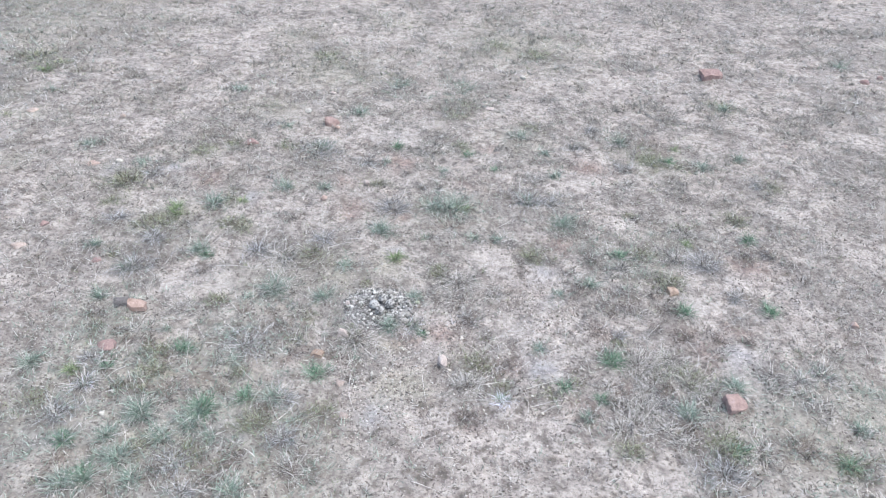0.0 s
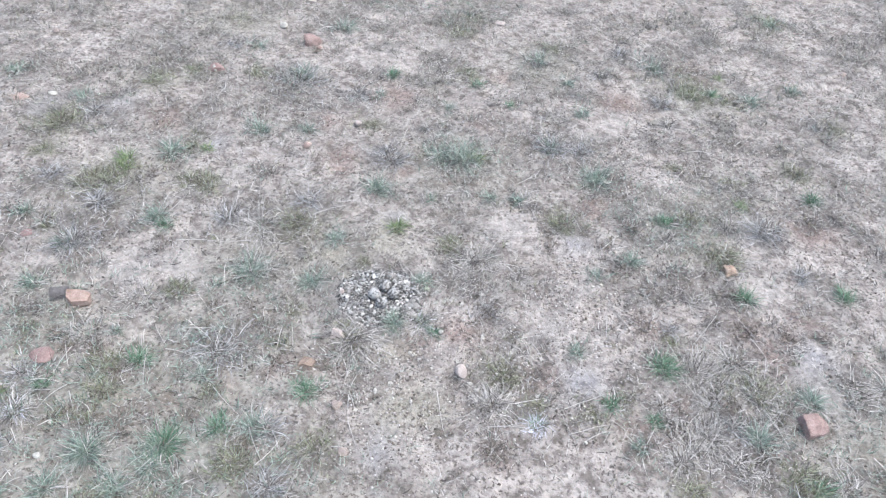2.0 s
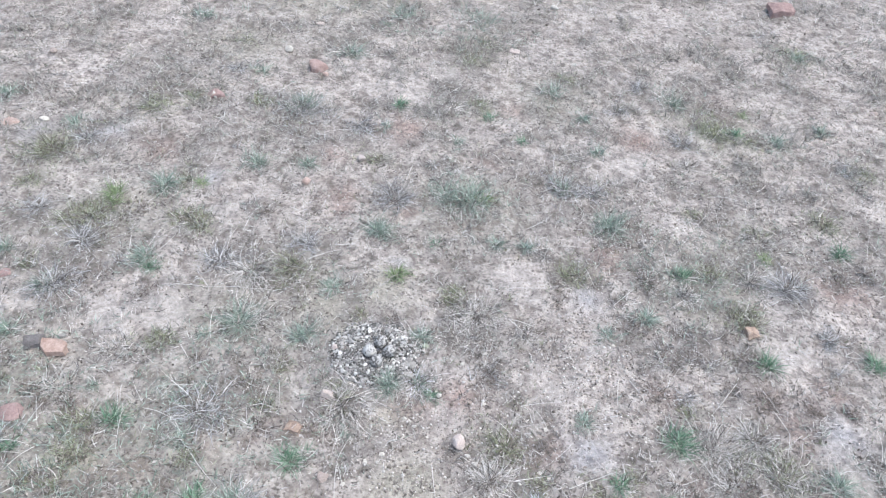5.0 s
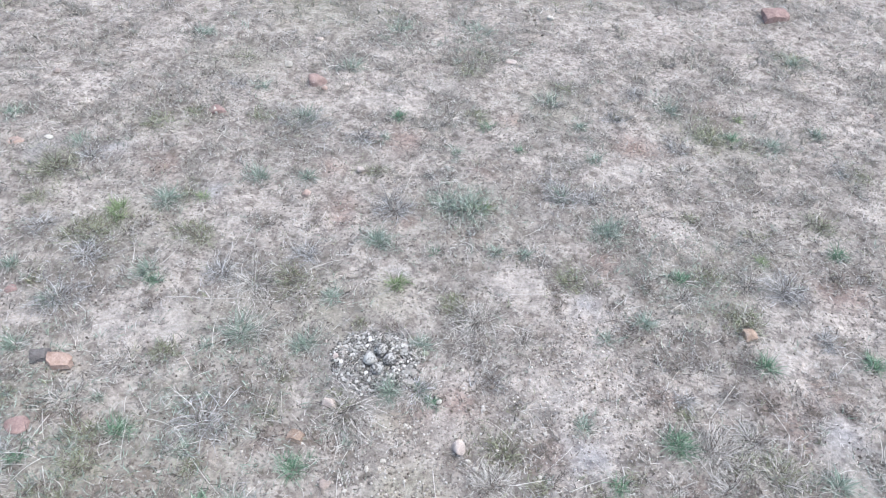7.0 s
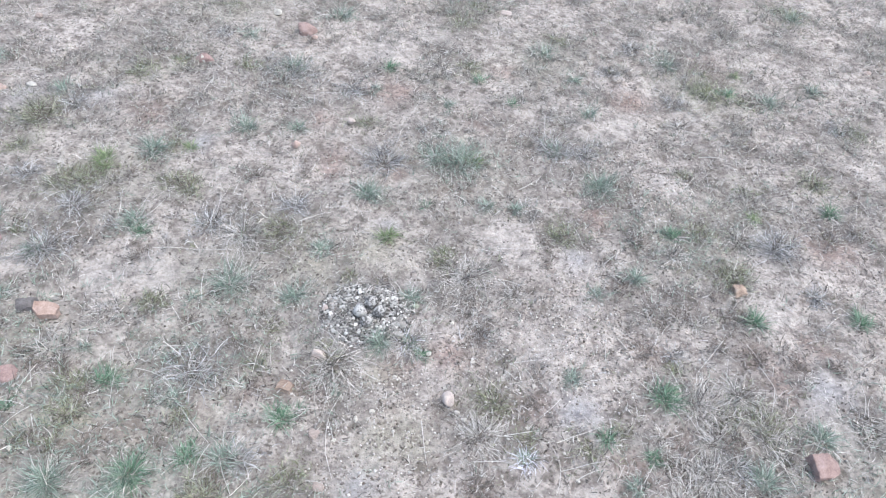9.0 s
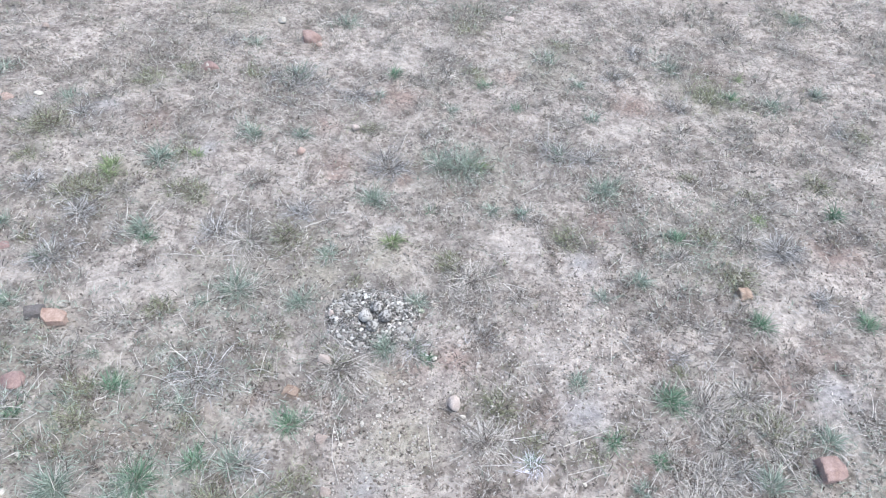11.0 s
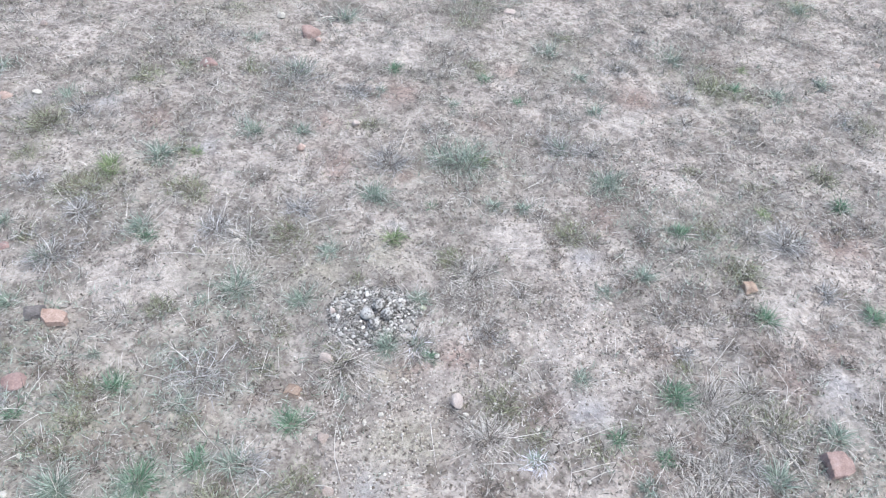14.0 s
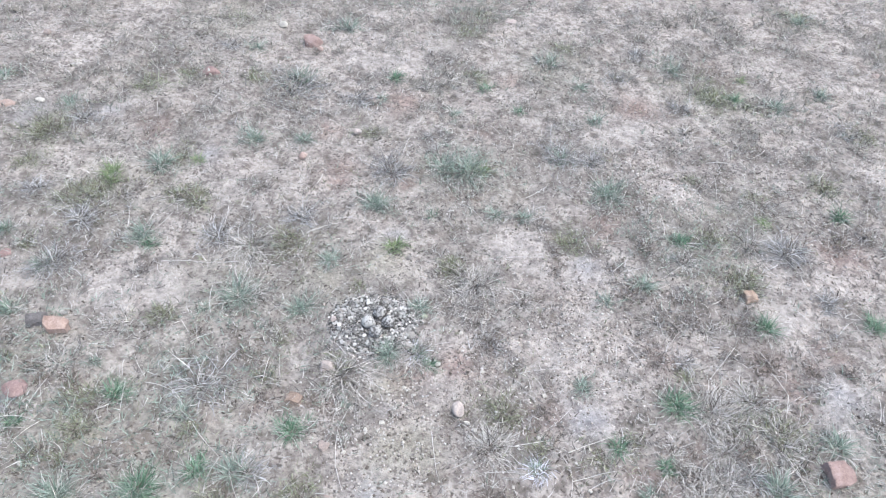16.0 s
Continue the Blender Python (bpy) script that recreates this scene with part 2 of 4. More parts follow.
LUSH = [(-2.51, 3.03, 0.176), (-2.34, 3.18, 0.144), (-2.11, 2.24, 0.154), (-1.99, 1.69, 0.110), (-1.78, 1.50, 0.081), (-1.70, 1.03, 0.073), (-1.50, 3.03, 0.149), (0.05, 3.09, 0.161), (-0.11, 2.07, 0.133), (-0.59, 2.79, 0.148),
        (-0.60, -0.62, 0.30), (-0.28, -0.66, 0.20), (-0.95, -0.45, 0.20), (1.30, -0.60, 0.18), (1.55, -0.45, 0.15), (-0.75, -0.35, 0.20), (-0.45, -0.20, 0.18), (-0.50, -0.45, 0.20), (-0.90, -0.10, 0.14), (1.00, 0.32, 0.13), (0.30, 0.64, 0.16),
        (-0.85, 0.52, 0.16), (-0.35, 0.14, 0.14), (-0.25, 0.32, 0.10), (1.25, 0.45, 0.12), (1.35, 1.17, 0.15), (-2.40, 3.00, 0.60), (-0.30, 2.20, 0.30), (0.90, 2.70, 0.40), (-0.60, 1.65, 0.15), (0.70, 1.35, 0.15)]
NEST = (0.002, 0.007, 0.106)
TURF = WITHERED + ASHEN + STRAW + BLUISH + OLIVE + MATTED


# ---- smooth chance fields over the plain ----
GRIDS = np.random.default_rng(11).random((8, 256, 256))


def value_noise(x, y, size, layer):
    u, v = x / size + 57.3 * (layer + 1), y / size + 31.7 * (layer + 1)
    iu, iv = np.floor(u).astype(int), np.floor(v).astype(int)
    fu, fv = u - iu, v - iv
    fu, fv = fu * fu * (3 - 2 * fu), fv * fv * (3 - 2 * fv)
    g = GRIDS[layer % 8]
    a, b = g[iu % 256, iv % 256], g[(iu + 1) % 256, iv % 256]
    c, d = g[iu % 256, (iv + 1) % 256], g[(iu + 1) % 256, (iv + 1) % 256]
    return (a * (1 - fu) + b * fu) * (1 - fv) + (c * (1 - fu) + d * fu) * fv


def fractal(x, y, size, layer, octaves=3):
    total, weight, gain = 0.0, 0.0, 1.0
    for k in range(octaves):
        total = total + gain * value_noise(x, y, size / 2**k, layer + k)
        weight += gain
        gain *= 0.55
    return total / weight


def patches(x, y, rows, wide=1.0):
    """1 in the middle of the patches, falling off unevenly to 0."""
    wx = x + 0.09 * (fractal(x, y, 0.12, 2) - 0.5)
    wy = y + 0.09 * (fractal(x, y, 0.12, 5) - 0.5)
    out = np.zeros_like(x)
    for px, py, r in rows:
        out = np.maximum(out, np.exp(-0.8 * ((wx - px) ** 2 + (wy - py) ** 2) / (r * wide) ** 2))
    return out


def ground_height(x, y):
    x, y = np.asarray(x, float), np.asarray(y, float)
    h = 0.022 * (fractal(x, y, 0.55, 0) - 0.5) + 0.016 * (fractal(x, y, 0.11, 3, 2) - 0.5) + 0.010 * (value_noise(x, y, 0.042, 1) - 0.5)
    far = np.hypot(x, y)
    h = h + 0.5 * (value_noise(x, y, 14.0, 6) - 0.5) * np.clip((far - 7) / 20, 0, 1)
    d = np.hypot(x - NEST[0], y - NEST[1])
    h = h * np.clip((d - 0.08) / 0.12, 0.15, 1)
    h = h + 0.010 * np.exp(-(((d - 0.075) / 0.04) ** 2)) + 0.002 * np.exp(-((d / 0.05) ** 2))
    return h


def height_at(x, y):
    return float(ground_height(np.array([x]), np.array([y]))[0])


def within(x, y, box):
    return (x > box[0]) & (x < box[1]) & (y > box[2]) & (y < box[3])


def growth(x, y):
    """How thickly the dead grass covers the soil."""
    g = 0.40 + 0.9 * (fractal(x, y, 0.24, 1) - 0.5) + 1.2 * (fractal(x, y, 0.09, 4) - 0.5) + (0.9 * (fractal(x, y, 0.17, 6) - 0.5) - 0.02) * np.clip((y - 0.7) / 0.6, 0, 1)
    g = g + 0.5 * patches(x, y, TURF, 1.25) + 0.3 * patches(x, y, DENSE) - 0.6 * patches(x, y, BARE, 1.1) - 0.3 * patches(x, y, ASHY) - 0.35 * patches(x, y, OCHRE)
    g = np.clip(g, 0.04, 1.0)
    return g * (np.hypot(x - NEST[0], y - NEST[1]) > NEST[2] + 0.007)


# ---- materials ----
def nodes_of(name, rough=0.9):
    mat = bpy.data.materials.new(name)
    mat.use_nodes = True
    bsdf = mat.node_tree.nodes["Principled BSDF"]
    bsdf.inputs["Roughness"].default_value = rough
    bsdf.inputs["Specular IOR Level"].default_value = 0.25
    return mat, mat.node_tree, bsdf


def ramp_of(tree, source, stops):
    node = tree.nodes.new("ShaderNodeValToRGB")
    els = node.color_ramp.elements
    while len(els) < len(stops):
        els.new(0.5)
    for el, (at, col) in zip(els, stops):
        el.position, el.color = at, (*col, 1)
    tree.links.new(source, node.inputs["Fac"])
    return node.outputs["Color"]


def noise_of(tree, coords, size, detail=4.0, rough=0.6):
    node = tree.nodes.new("ShaderNodeTexNoise")
    node.inputs["Scale"].default_value = 1.0 / size
    node.inputs["Detail"].default_value = detail
    node.inputs["Roughness"].default_value = rough
    tree.links.new(coords, node.inputs["Vector"])
    return node.outputs["Fac"]


def mix_of(tree, fac, a, b, how="MIX"):
    node = tree.nodes.new("ShaderNodeMix")
    node.data_type, node.blend_type = "RGBA", how
    for socket, value in ((node.inputs[0], fac), (node.inputs[6], a), (node.inputs[7], b)):
        if isinstance(value, bpy.types.NodeSocket):
            tree.links.new(value, socket)
        elif isinstance(value, tuple):
            socket.default_value = (*value, 1)
        else:
            socket.default_value = value
    return node.outputs[2]


def times_of(tree, a, b):
    node = tree.nodes.new("ShaderNodeMath")
    node.operation, node.use_clamp = "MULTIPLY", True
    tree.links.new(a, node.inputs[0])
    if isinstance(b, bpy.types.NodeSocket):
        tree.links.new(b, node.inputs[1])
    else:
        node.inputs[1].default_value = b
    return node.outputs[0]


def relief(tree, bsdf, height, depth):
    bump = tree.nodes.new("ShaderNodeBump")
    bump.inputs["Strength"].default_value = 1.0
    bump.inputs["Distance"].default_value = depth
    tree.links.new(height, bump.inputs["Height"])
    tree.links.new(bump.outputs["Normal"], bsdf.inputs["Normal"])


def soil_material():
    mat, tree, bsdf = nodes_of("dry_soil", 0.95)
    where = tree.nodes.new("ShaderNodeTexCoord").outputs["Object"]

    def field(name):
        node = tree.nodes.new("ShaderNodeAttribute")
        node.attribute_name = name
        return node.outputs["Fac"]

    broad = noise_of(tree, where, 0.22, 5)
    base = ramp_of(tree, broad, [(0.30, SOIL_DARK), (0.46, SOIL_MID), (0.66, SOIL_PALE)])
    mottled = noise_of(tree, where, 0.045, 5, 0.62)
    base = mix_of(tree, 0.8, base, ramp_of(tree, mottled, [(0.36, (0.18, 0.17, 0.16)), (0.5, (0.50, 0.49, 0.48)), (0.64, (0.635, 0.635, 0.625))]), "OVERLAY")
    base = mix_of(tree, times_of(tree, field("bare"), 0.6), base, ramp_of(tree, mottled, [(0.25, SOIL_MID), (0.42, (0.445, 0.41, 0.378)), (0.65, SOIL_BARE)]))
    base = mix_of(tree, times_of(tree, field("umber"), 0.85), base, mix_of(tree, mottled, (0.18, 0.125, 0.108), (0.46, 0.355, 0.312)))
    base = mix_of(tree, times_of(tree, field("ashy"), 0.7), base, mix_of(tree, mottled, (0.27, 0.265, 0.272), (0.45, 0.445, 0.458)))
    base = mix_of(tree, times_of(tree, field("mossy"), 0.65), base, mix_of(tree, mottled, (0.20, 0.19, 0.15), (0.44, 0.42, 0.36)))
    base = mix_of(tree, times_of(tree, field("ochre"), 0.75), base, mix_of(tree, mottled, (0.30, 0.28, 0.225), (0.46, 0.435, 0.365)))
    # litter under thick grass, darkened further to stand in for shaded crevices
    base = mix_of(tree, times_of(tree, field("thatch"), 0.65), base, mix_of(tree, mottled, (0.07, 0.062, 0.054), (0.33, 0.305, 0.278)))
    crumbs = noise_of(tree, where, 0.014, 2, 0.5)
    base = mix_of(tree, 0.4, base, ramp_of(tree, crumbs, [(0.33, (0.26, 0.25, 0.24)), (0.5, (0.5, 0.5, 0.5)), (0.67, (0.66, 0.66, 0.65))]), "OVERLAY")
    spots = noise_of(tree, where, 0.011, 2, 0.5)
    where_crumbled = ramp_of(tree, noise_of(tree, where, 0.09, 3), [(0.38, (0.3, 0.3, 0.3)), (0.6, (1, 1, 1))])
    spotted = times_of(tree, ramp_of(tree, spots, [(0.54, (0, 0, 0)), (0.66, (0.9, 0.9, 0.9))]), where_crumbled)
    spotted = times_of(tree, spotted, ramp_of(tree, field("bare"), [(0.0, (1, 1, 1)), (0.7, (0.3, 0.3, 0.3))]))
    spotted = times_of(tree, spotted, ramp_of(tree, field("ashy"), [(0.0, (1, 1, 1)), (0.7, (0.4, 0.4, 0.4))]))
    base = mix_of(tree, spotted, base, (0.12, 0.103, 0.09))
    grain = noise_of(tree, where, 0.006, 3, 0.7)
    base = mix_of(tree, 0.28, base, ramp_of(tree, grain, [(0.30, (0.24, 0.22, 0.21)), (0.48, (0.5, 0.5, 0.5)), (0.72, (0.70, 0.69, 0.68))]), "OVERLAY")
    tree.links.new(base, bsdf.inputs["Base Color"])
    relief(tree, bsdf, mix_of(tree, 0.5, mottled, grain), 0.012)
    return mat


def blade_material(name, stops, rough=0.7):
    """Dead or living grass: each blade takes its own tone, with paler and duller stretches along it."""
    mat, tree, bsdf = nodes_of(name, rough)
    rnd = tree.nodes.new("ShaderNodeNewGeometry").outputs["Random Per Island"]
    col = ramp_of(tree, rnd, stops)
    where = tree.nodes.new("ShaderNodeTexCoord").outputs["Object"]
    streak = noise_of(tree, where, 0.012, 3)
    col = mix_of(tree, 0.5, col, ramp_of(tree, streak, [(0.3, (0.35, 0.35, 0.35)), (0.7, (0.62, 0.62, 0.62))]), "OVERLAY")
    tree.links.new(col, bsdf.inputs["Base Color"])
    return mat


def stone_material(name, dark, mid, pale, size=0.02, rough=0.9, vary=0.5):
    mat, tree, bsdf = nodes_of(name, rough)
    info = tree.nodes.new("ShaderNodeObjectInfo").outputs["Random"]
    where = tree.nodes.new("ShaderNodeTexCoord").outputs["Object"]
    blotch = noise_of(tree, where, size, 5, 0.65)
    col = ramp_of(tree, blotch, [(0.3, dark), (0.5, mid), (0.72, pale)])
    col = mix_of(tree, vary, col, ramp_of(tree, info, [(0.0, (0.30, 0.30, 0.30)), (0.5, (0.5, 0.5, 0.5)), (1.0, (0.72, 0.71, 0.70))]), "OVERLAY")
    grain = noise_of(tree, where, size * 0.12, 3, 0.7)
    col = mix_of(tree, 0.6, col, ramp_of(tree, grain, [(0.3, (0.36, 0.36, 0.36)), (0.7, (0.64, 0.64, 0.64))]), "OVERLAY")
    tree.links.new(col, bsdf.inputs["Base Color"])
    relief(tree, bsdf, mix_of(tree, 0.5, blotch, grain), size * 0.15)
    return mat


def crumb_material(name, stops):
    mat, tree, bsdf = nodes_of(name, 0.9)
    rnd = tree.nodes.new("ShaderNodeNewGeometry").outputs["Random Per Island"]
    tree.links.new(ramp_of(tree, rnd, stops), bsdf.inputs["Base Color"])
    return mat


def pebble_material():
    mat, tree, bsdf = nodes_of("nest_pebble", 0.85)
    info = tree.nodes.new("ShaderNodeObjectInfo").outputs["Random"]
    where = tree.nodes.new("ShaderNodeTexCoord").outputs["Object"]
    col = ramp_of(tree, info, [(0.0, (0.11, 0.106, 0.098)), (0.35, (0.28, 0.272, 0.254)), (0.75, (0.45, 0.44, 0.412)), (1.0, (0.70, 0.686, 0.648))])
    col = mix_of(tree, 0.6, col, ramp_of(tree, noise_of(tree, where, 0.4, 4), [(0.3, (0.36, 0.36, 0.36)), (0.7, (0.64, 0.64, 0.64))]), "OVERLAY")
    tree.links.new(col, bsdf.inputs["Base Color"])
    return mat


def egg_material(name, shell, cover):
    """A dull shell under dark blotches and flecks; cover says how far they have spread."""
    mat, tree, bsdf = nodes_of(name, 0.85)
    info = tree.nodes.new("ShaderNodeObjectInfo").outputs["Random"]
    shift = tree.nodes.new("ShaderNodeVectorMath")
    shift.operation = "ADD"
    tree.links.new(tree.nodes.new("ShaderNodeTexCoord").outputs["Object"], shift.inputs[0])
    tree.links.new(info, shift.inputs[1])
    spots = noise_of(tree, shift.outputs[0], 0.0065, 3, 0.6)
    flecks = noise_of(tree, shift.outputs[0], 0.004, 2, 0.5)
    clouds = noise_of(tree, shift.outputs[0], 0.02, 2, 0.5)
    col = mix_of(tree, 0.5, shell, ramp_of(tree, clouds, [(0.3, (0.4, 0.4, 0.4)), (0.7, (0.6, 0.6, 0.6))]), "OVERLAY")
    col = mix_of(tree, ramp_of(tree, spots, [(0.60 - cover, (0, 0, 0)), (0.66 - cover, (0.85, 0.85, 0.85))]), col, (0.08, 0.073, 0.07))
    col = mix_of(tree, ramp_of(tree, flecks, [(0.60, (0, 0, 0)), (0.66, (0.7, 0.7, 0.7))]), col, (0.11, 0.09, 0.08))
    tree.links.new(col, bsdf.inputs["Base Color"])
    return mat


SOIL_DARK, SOIL_MID, SOIL_PALE, SOIL_BARE = (0.235, 0.213, 0.194), (0.382, 0.347, 0.320), (0.474, 0.434, 0.402), (0.508, 0.467, 0.432)
M_SOIL = soil_material()
M_DRY = blade_material("dead_grass", [(0.0, (0.055, 0.048, 0.042)), (0.4, (0.20, 0.184, 0.168)), (0.72, (0.43, 0.412, 0.385)), (1.0, (0.64, 0.62, 0.585))])
# distance softening put into the colour: dead grass, darks lifted, range narrowed
M_DRY_SOFT = blade_material("dead_grass_soft", [(0.0, (0.22, 0.205, 0.192)), (0.4, (0.34, 0.322, 0.305)), (0.75, (0.46, 0.443, 0.424)), (1.0, (0.60, 0.584, 0.564))])
# withered grass, and the dark stubs that stand in for shade inside tufts
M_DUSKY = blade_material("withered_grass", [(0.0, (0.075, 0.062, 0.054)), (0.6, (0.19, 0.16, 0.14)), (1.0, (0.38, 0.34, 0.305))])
M_STRAW = blade_material("straw", [(0.0, (0.25, 0.226, 0.20)), (0.5, (0.47, 0.443, 0.407)), (1.0, (0.72, 0.692, 0.652))])
M_ASHEN = blade_material("weathered_grass", [(0.0, (0.13, 0.128, 0.127)), (0.5, (0.37, 0.366, 0.366)), (1.0, (0.62, 0.616, 0.616))])
M_LILAC = blade_material("bleached_grass", [(0.0, (0.50, 0.50, 0.56)), (0.5, (0.70, 0.70, 0.78)), (1.0, (0.84, 0.84, 0.90))])
M_FRESH = blade_material("fresh_grass", [(0.0, (0.08, 0.145, 0.092)), (0.6, (0.155, 0.26, 0.165)), (1.0, (0.34, 0.45, 0.335))], 0.55)
M_LIME = blade_material("lime_grass", [(0.0, (0.13, 0.18, 0.09)), (0.6, (0.24, 0.31, 0.16)), (1.0, (0.45, 0.50, 0.30))], 0.55)
M_BLUISH = blade_material("bluish_grass", [(0.0, (0.13, 0.17, 0.14)), (0.6, (0.26, 0.33, 0.265)), (1.0, (0.48, 0.54, 0.47))], 0.55)
M_OLIVE = blade_material("olive_grass", [(0.0, (0.11, 0.115, 0.07)), (0.6, (0.25, 0.27, 0.17)), (1.0, (0.46, 0.47, 0.35))], 0.6)
M_TUSSOCK = blade_material("short_turf", [(0.0, (0.185, 0.172, 0.147)), (0.5, (0.295, 0.277, 0.244)), (1.0, (0.43, 0.409, 0.371))])
M_LITTER = crumb_material("plant_litter", [(0.0, (0.08, 0.067, 0.058)), (0.5, (0.20, 0.173, 0.15)), (1.0, (0.48, 0.435, 0.40))])
M_CRUMB = crumb_material("grit", [(0.0, (0.15, 0.125, 0.105)), (0.45, (0.33, 0.29, 0.26)), (0.75, (0.48, 0.44, 0.40)), (1.0, (0.72, 0.69, 0.65))])
M_CLOD = crumb_material("soil_clod", [(0.0, (0.13, 0.11, 0.098)), (0.45, (0.30, 0.265, 0.245)), (1.0, (0.54, 0.50, 0.472))])
# nest chips and gravel, coloured darker to stand in for shaded gaps between pebbles
M_GAP_CHIP = crumb_material("gap_dark_chip", [(0.0, (0.05, 0.047, 0.043)), (0.5, (0.12, 0.115, 0.108)), (1.0, (0.38, 0.37, 0.355))])
M_GRAVEL = crumb_material("nest_gravel", [(0.0, (0.05, 0.048, 0.044)), (0.5, (0.20, 0.195, 0.184)), (1.0, (0.58, 0.568, 0.54))])
M_BRICK = stone_material("weathered_brick", (0.30, 0.205, 0.165), (0.43, 0.315, 0.262), (0.53, 0.42, 0.36), 0.03, 0.92, 0.25)
M_ROSE = stone_material("worn_brick", (0.25, 0.175, 0.155), (0.36, 0.262, 0.235), (0.45, 0.345, 0.315), 0.025, 0.92, 0.1)
M_RED = stone_material("red_brown_stone", (0.24, 0.165, 0.15), (0.34, 0.24, 0.22), (0.44, 0.33, 0.305), 0.03, 0.92, 0.25)
M_PINK = stone_material("pale_pink_stone", (0.42, 0.355, 0.32), (0.52, 0.447, 0.407), (0.62, 0.548, 0.508), 0.03, 0.85, 0.1)
M_WHITE = stone_material("white_quartz", (0.40, 0.372, 0.325), (0.56, 0.528, 0.47), (0.72, 0.692, 0.635), 0.03, 0.7, 0.2)
M_BUFF = stone_material("buff_stone", (0.30, 0.245, 0.215), (0.41, 0.34, 0.30), (0.52, 0.445, 0.40), 0.03, 0.9, 0.25)
M_TAWNY = stone_material("tawny_stone", (0.24, 0.175, 0.135), (0.37, 0.28, 0.22), (0.52, 0.43, 0.35), 0.018, 0.92, 0.1)
M_RUST = stone_material("rust_stone", (0.38, 0.28, 0.235), (0.48, 0.365, 0.315), (0.57, 0.46, 0.41), 0.03, 0.9, 0.25)
M_FLAT = stone_material("grey_brown_stone", (0.25, 0.235, 0.21), (0.37, 0.35, 0.32), (0.48, 0.46, 0.43), 0.03, 0.9, 0.2)
M_MOSSY = stone_material("greenish_stone", (0.24, 0.25, 0.19), (0.38, 0.40, 0.31), (0.50, 0.51, 0.42), 0.03, 0.9, 0.2)
M_DARK = stone_material("dark_stone", (0.10, 0.09, 0.085), (0.17, 0.155, 0.15), (0.25, 0.235, 0.225), 0.03, 0.9, 0.2)
M_PEBBLE = pebble_material()
M_EGG = egg_material("blotched_eggshell", (0.45, 0.44, 0.415), 0.14)
M_PALE_EGG = egg_material("speckled_eggshell", (0.49, 0.48, 0.455), 0.04)


# ---- builders ----
def mesh_of(name, verts, faces, material, smooth=False):
    """A mesh from arrays: verts (n, 3), faces a list of (m, k) index arrays."""
    mesh = bpy.data.meshes.new(name)
    mesh.vertices.add(len(verts))
    mesh.vertices.foreach_set("co", np.asarray(verts, np.float32).ravel())
    loops = np.concatenate([f.ravel() for f in faces]).astype(np.int32)
    sizes = np.concatenate([np.full(len(f), f.shape[1]) for f in faces])
    mesh.loops.add(len(loops))
    mesh.loops.foreach_set("vertex_index", loops)
    mesh.polygons.add(len(sizes))
    mesh.polygons.foreach_set("loop_start", np.r_[0, np.cumsum(sizes)[:-1]].astype(np.int32))
    if smooth:
        mesh.polygons.foreach_set("use_smooth", np.ones(len(sizes), bool))
    mesh.update(calc_edges=True)
    mesh.materials.append(material)
    return mesh


def blades(rng, base, head, length, width, rise, droop, curl, segs=3):
    """Arrays of tapered, bending grass blades, one for each row of base."""
    n = len(base)
    at = base.astype(float).copy()
    side0 = rng.normal(0, 0.45, n)
    rings = []
    for k in range(segs + 1):
        f = k / segs
        ang = head + curl * f
        el = rise - droop * f
        side = np.stack([-np.sin(ang) * np.cos(side0), np.cos(ang) * np.cos(side0), np.sin(side0)], -1)
        w = (width * 0.5 * (1 - f**1.8) * (0.75 + 0.25 * np.sin(np.pi * min(1, f + 0.3))))[:, None]
        rings += [at + side * w, at - side * w] if k < segs else [at.copy()]
        step = (length / segs)[:, None]
        at = at + step * np.stack([np.cos(el) * np.cos(ang), np.cos(el) * np.sin(ang), np.sin(el)], -1)
    floor_z = base[:, 2] - 0.004
    rings = [np.column_stack([r[:, :2], np.maximum(r[:, 2], floor_z + 0.0015 * (i > 1))]) for i, r in enumerate(rings)]
    per = 2 * segs + 1
    verts = np.stack(rings, 1).reshape(-1, 3)
    first = (np.arange(n) * per)[:, None]
    quads = [first + np.array([[2 * k, 2 * k + 1, 2 * k + 3, 2 * k + 2]]) for k in range(segs - 1)]
    tips = first + np.array([[2 * segs - 2, 2 * segs - 1, 2 * segs]])
    return verts, quads + [tips]


def part(name, mesh, parent, label="", kind=""):
    ob = new(name, mesh)
    ob.parent = parent
    return tagged(ob, label, kind=kind)


def thing(name, x, y, z, label, category, group=""):
    ob = new(name)
    ob.empty_display_size = 0.02
    ob.location = (x, y, z)
    return tagged(ob, label, category, group)


def stuff(name, verts, faces, material, label):
    return tagged(new(name, mesh_of(name, verts, faces, material)), label, kind="stuff")


def on_ground(x, y, sink=0.0):
    return np.column_stack([x, y, ground_height(x, y) - sink])


# ---- the ground: one sheet out to the horizon ----
def axis(low, high, step, reach):
    inner = np.arange(low, high + step, step)
    grow = np.cumsum(step * 1.22 ** np.arange(1, 60))
    grow = grow[grow < reach]
    return np.r_[low - grow[::-1], inner, inner[-1] + grow]


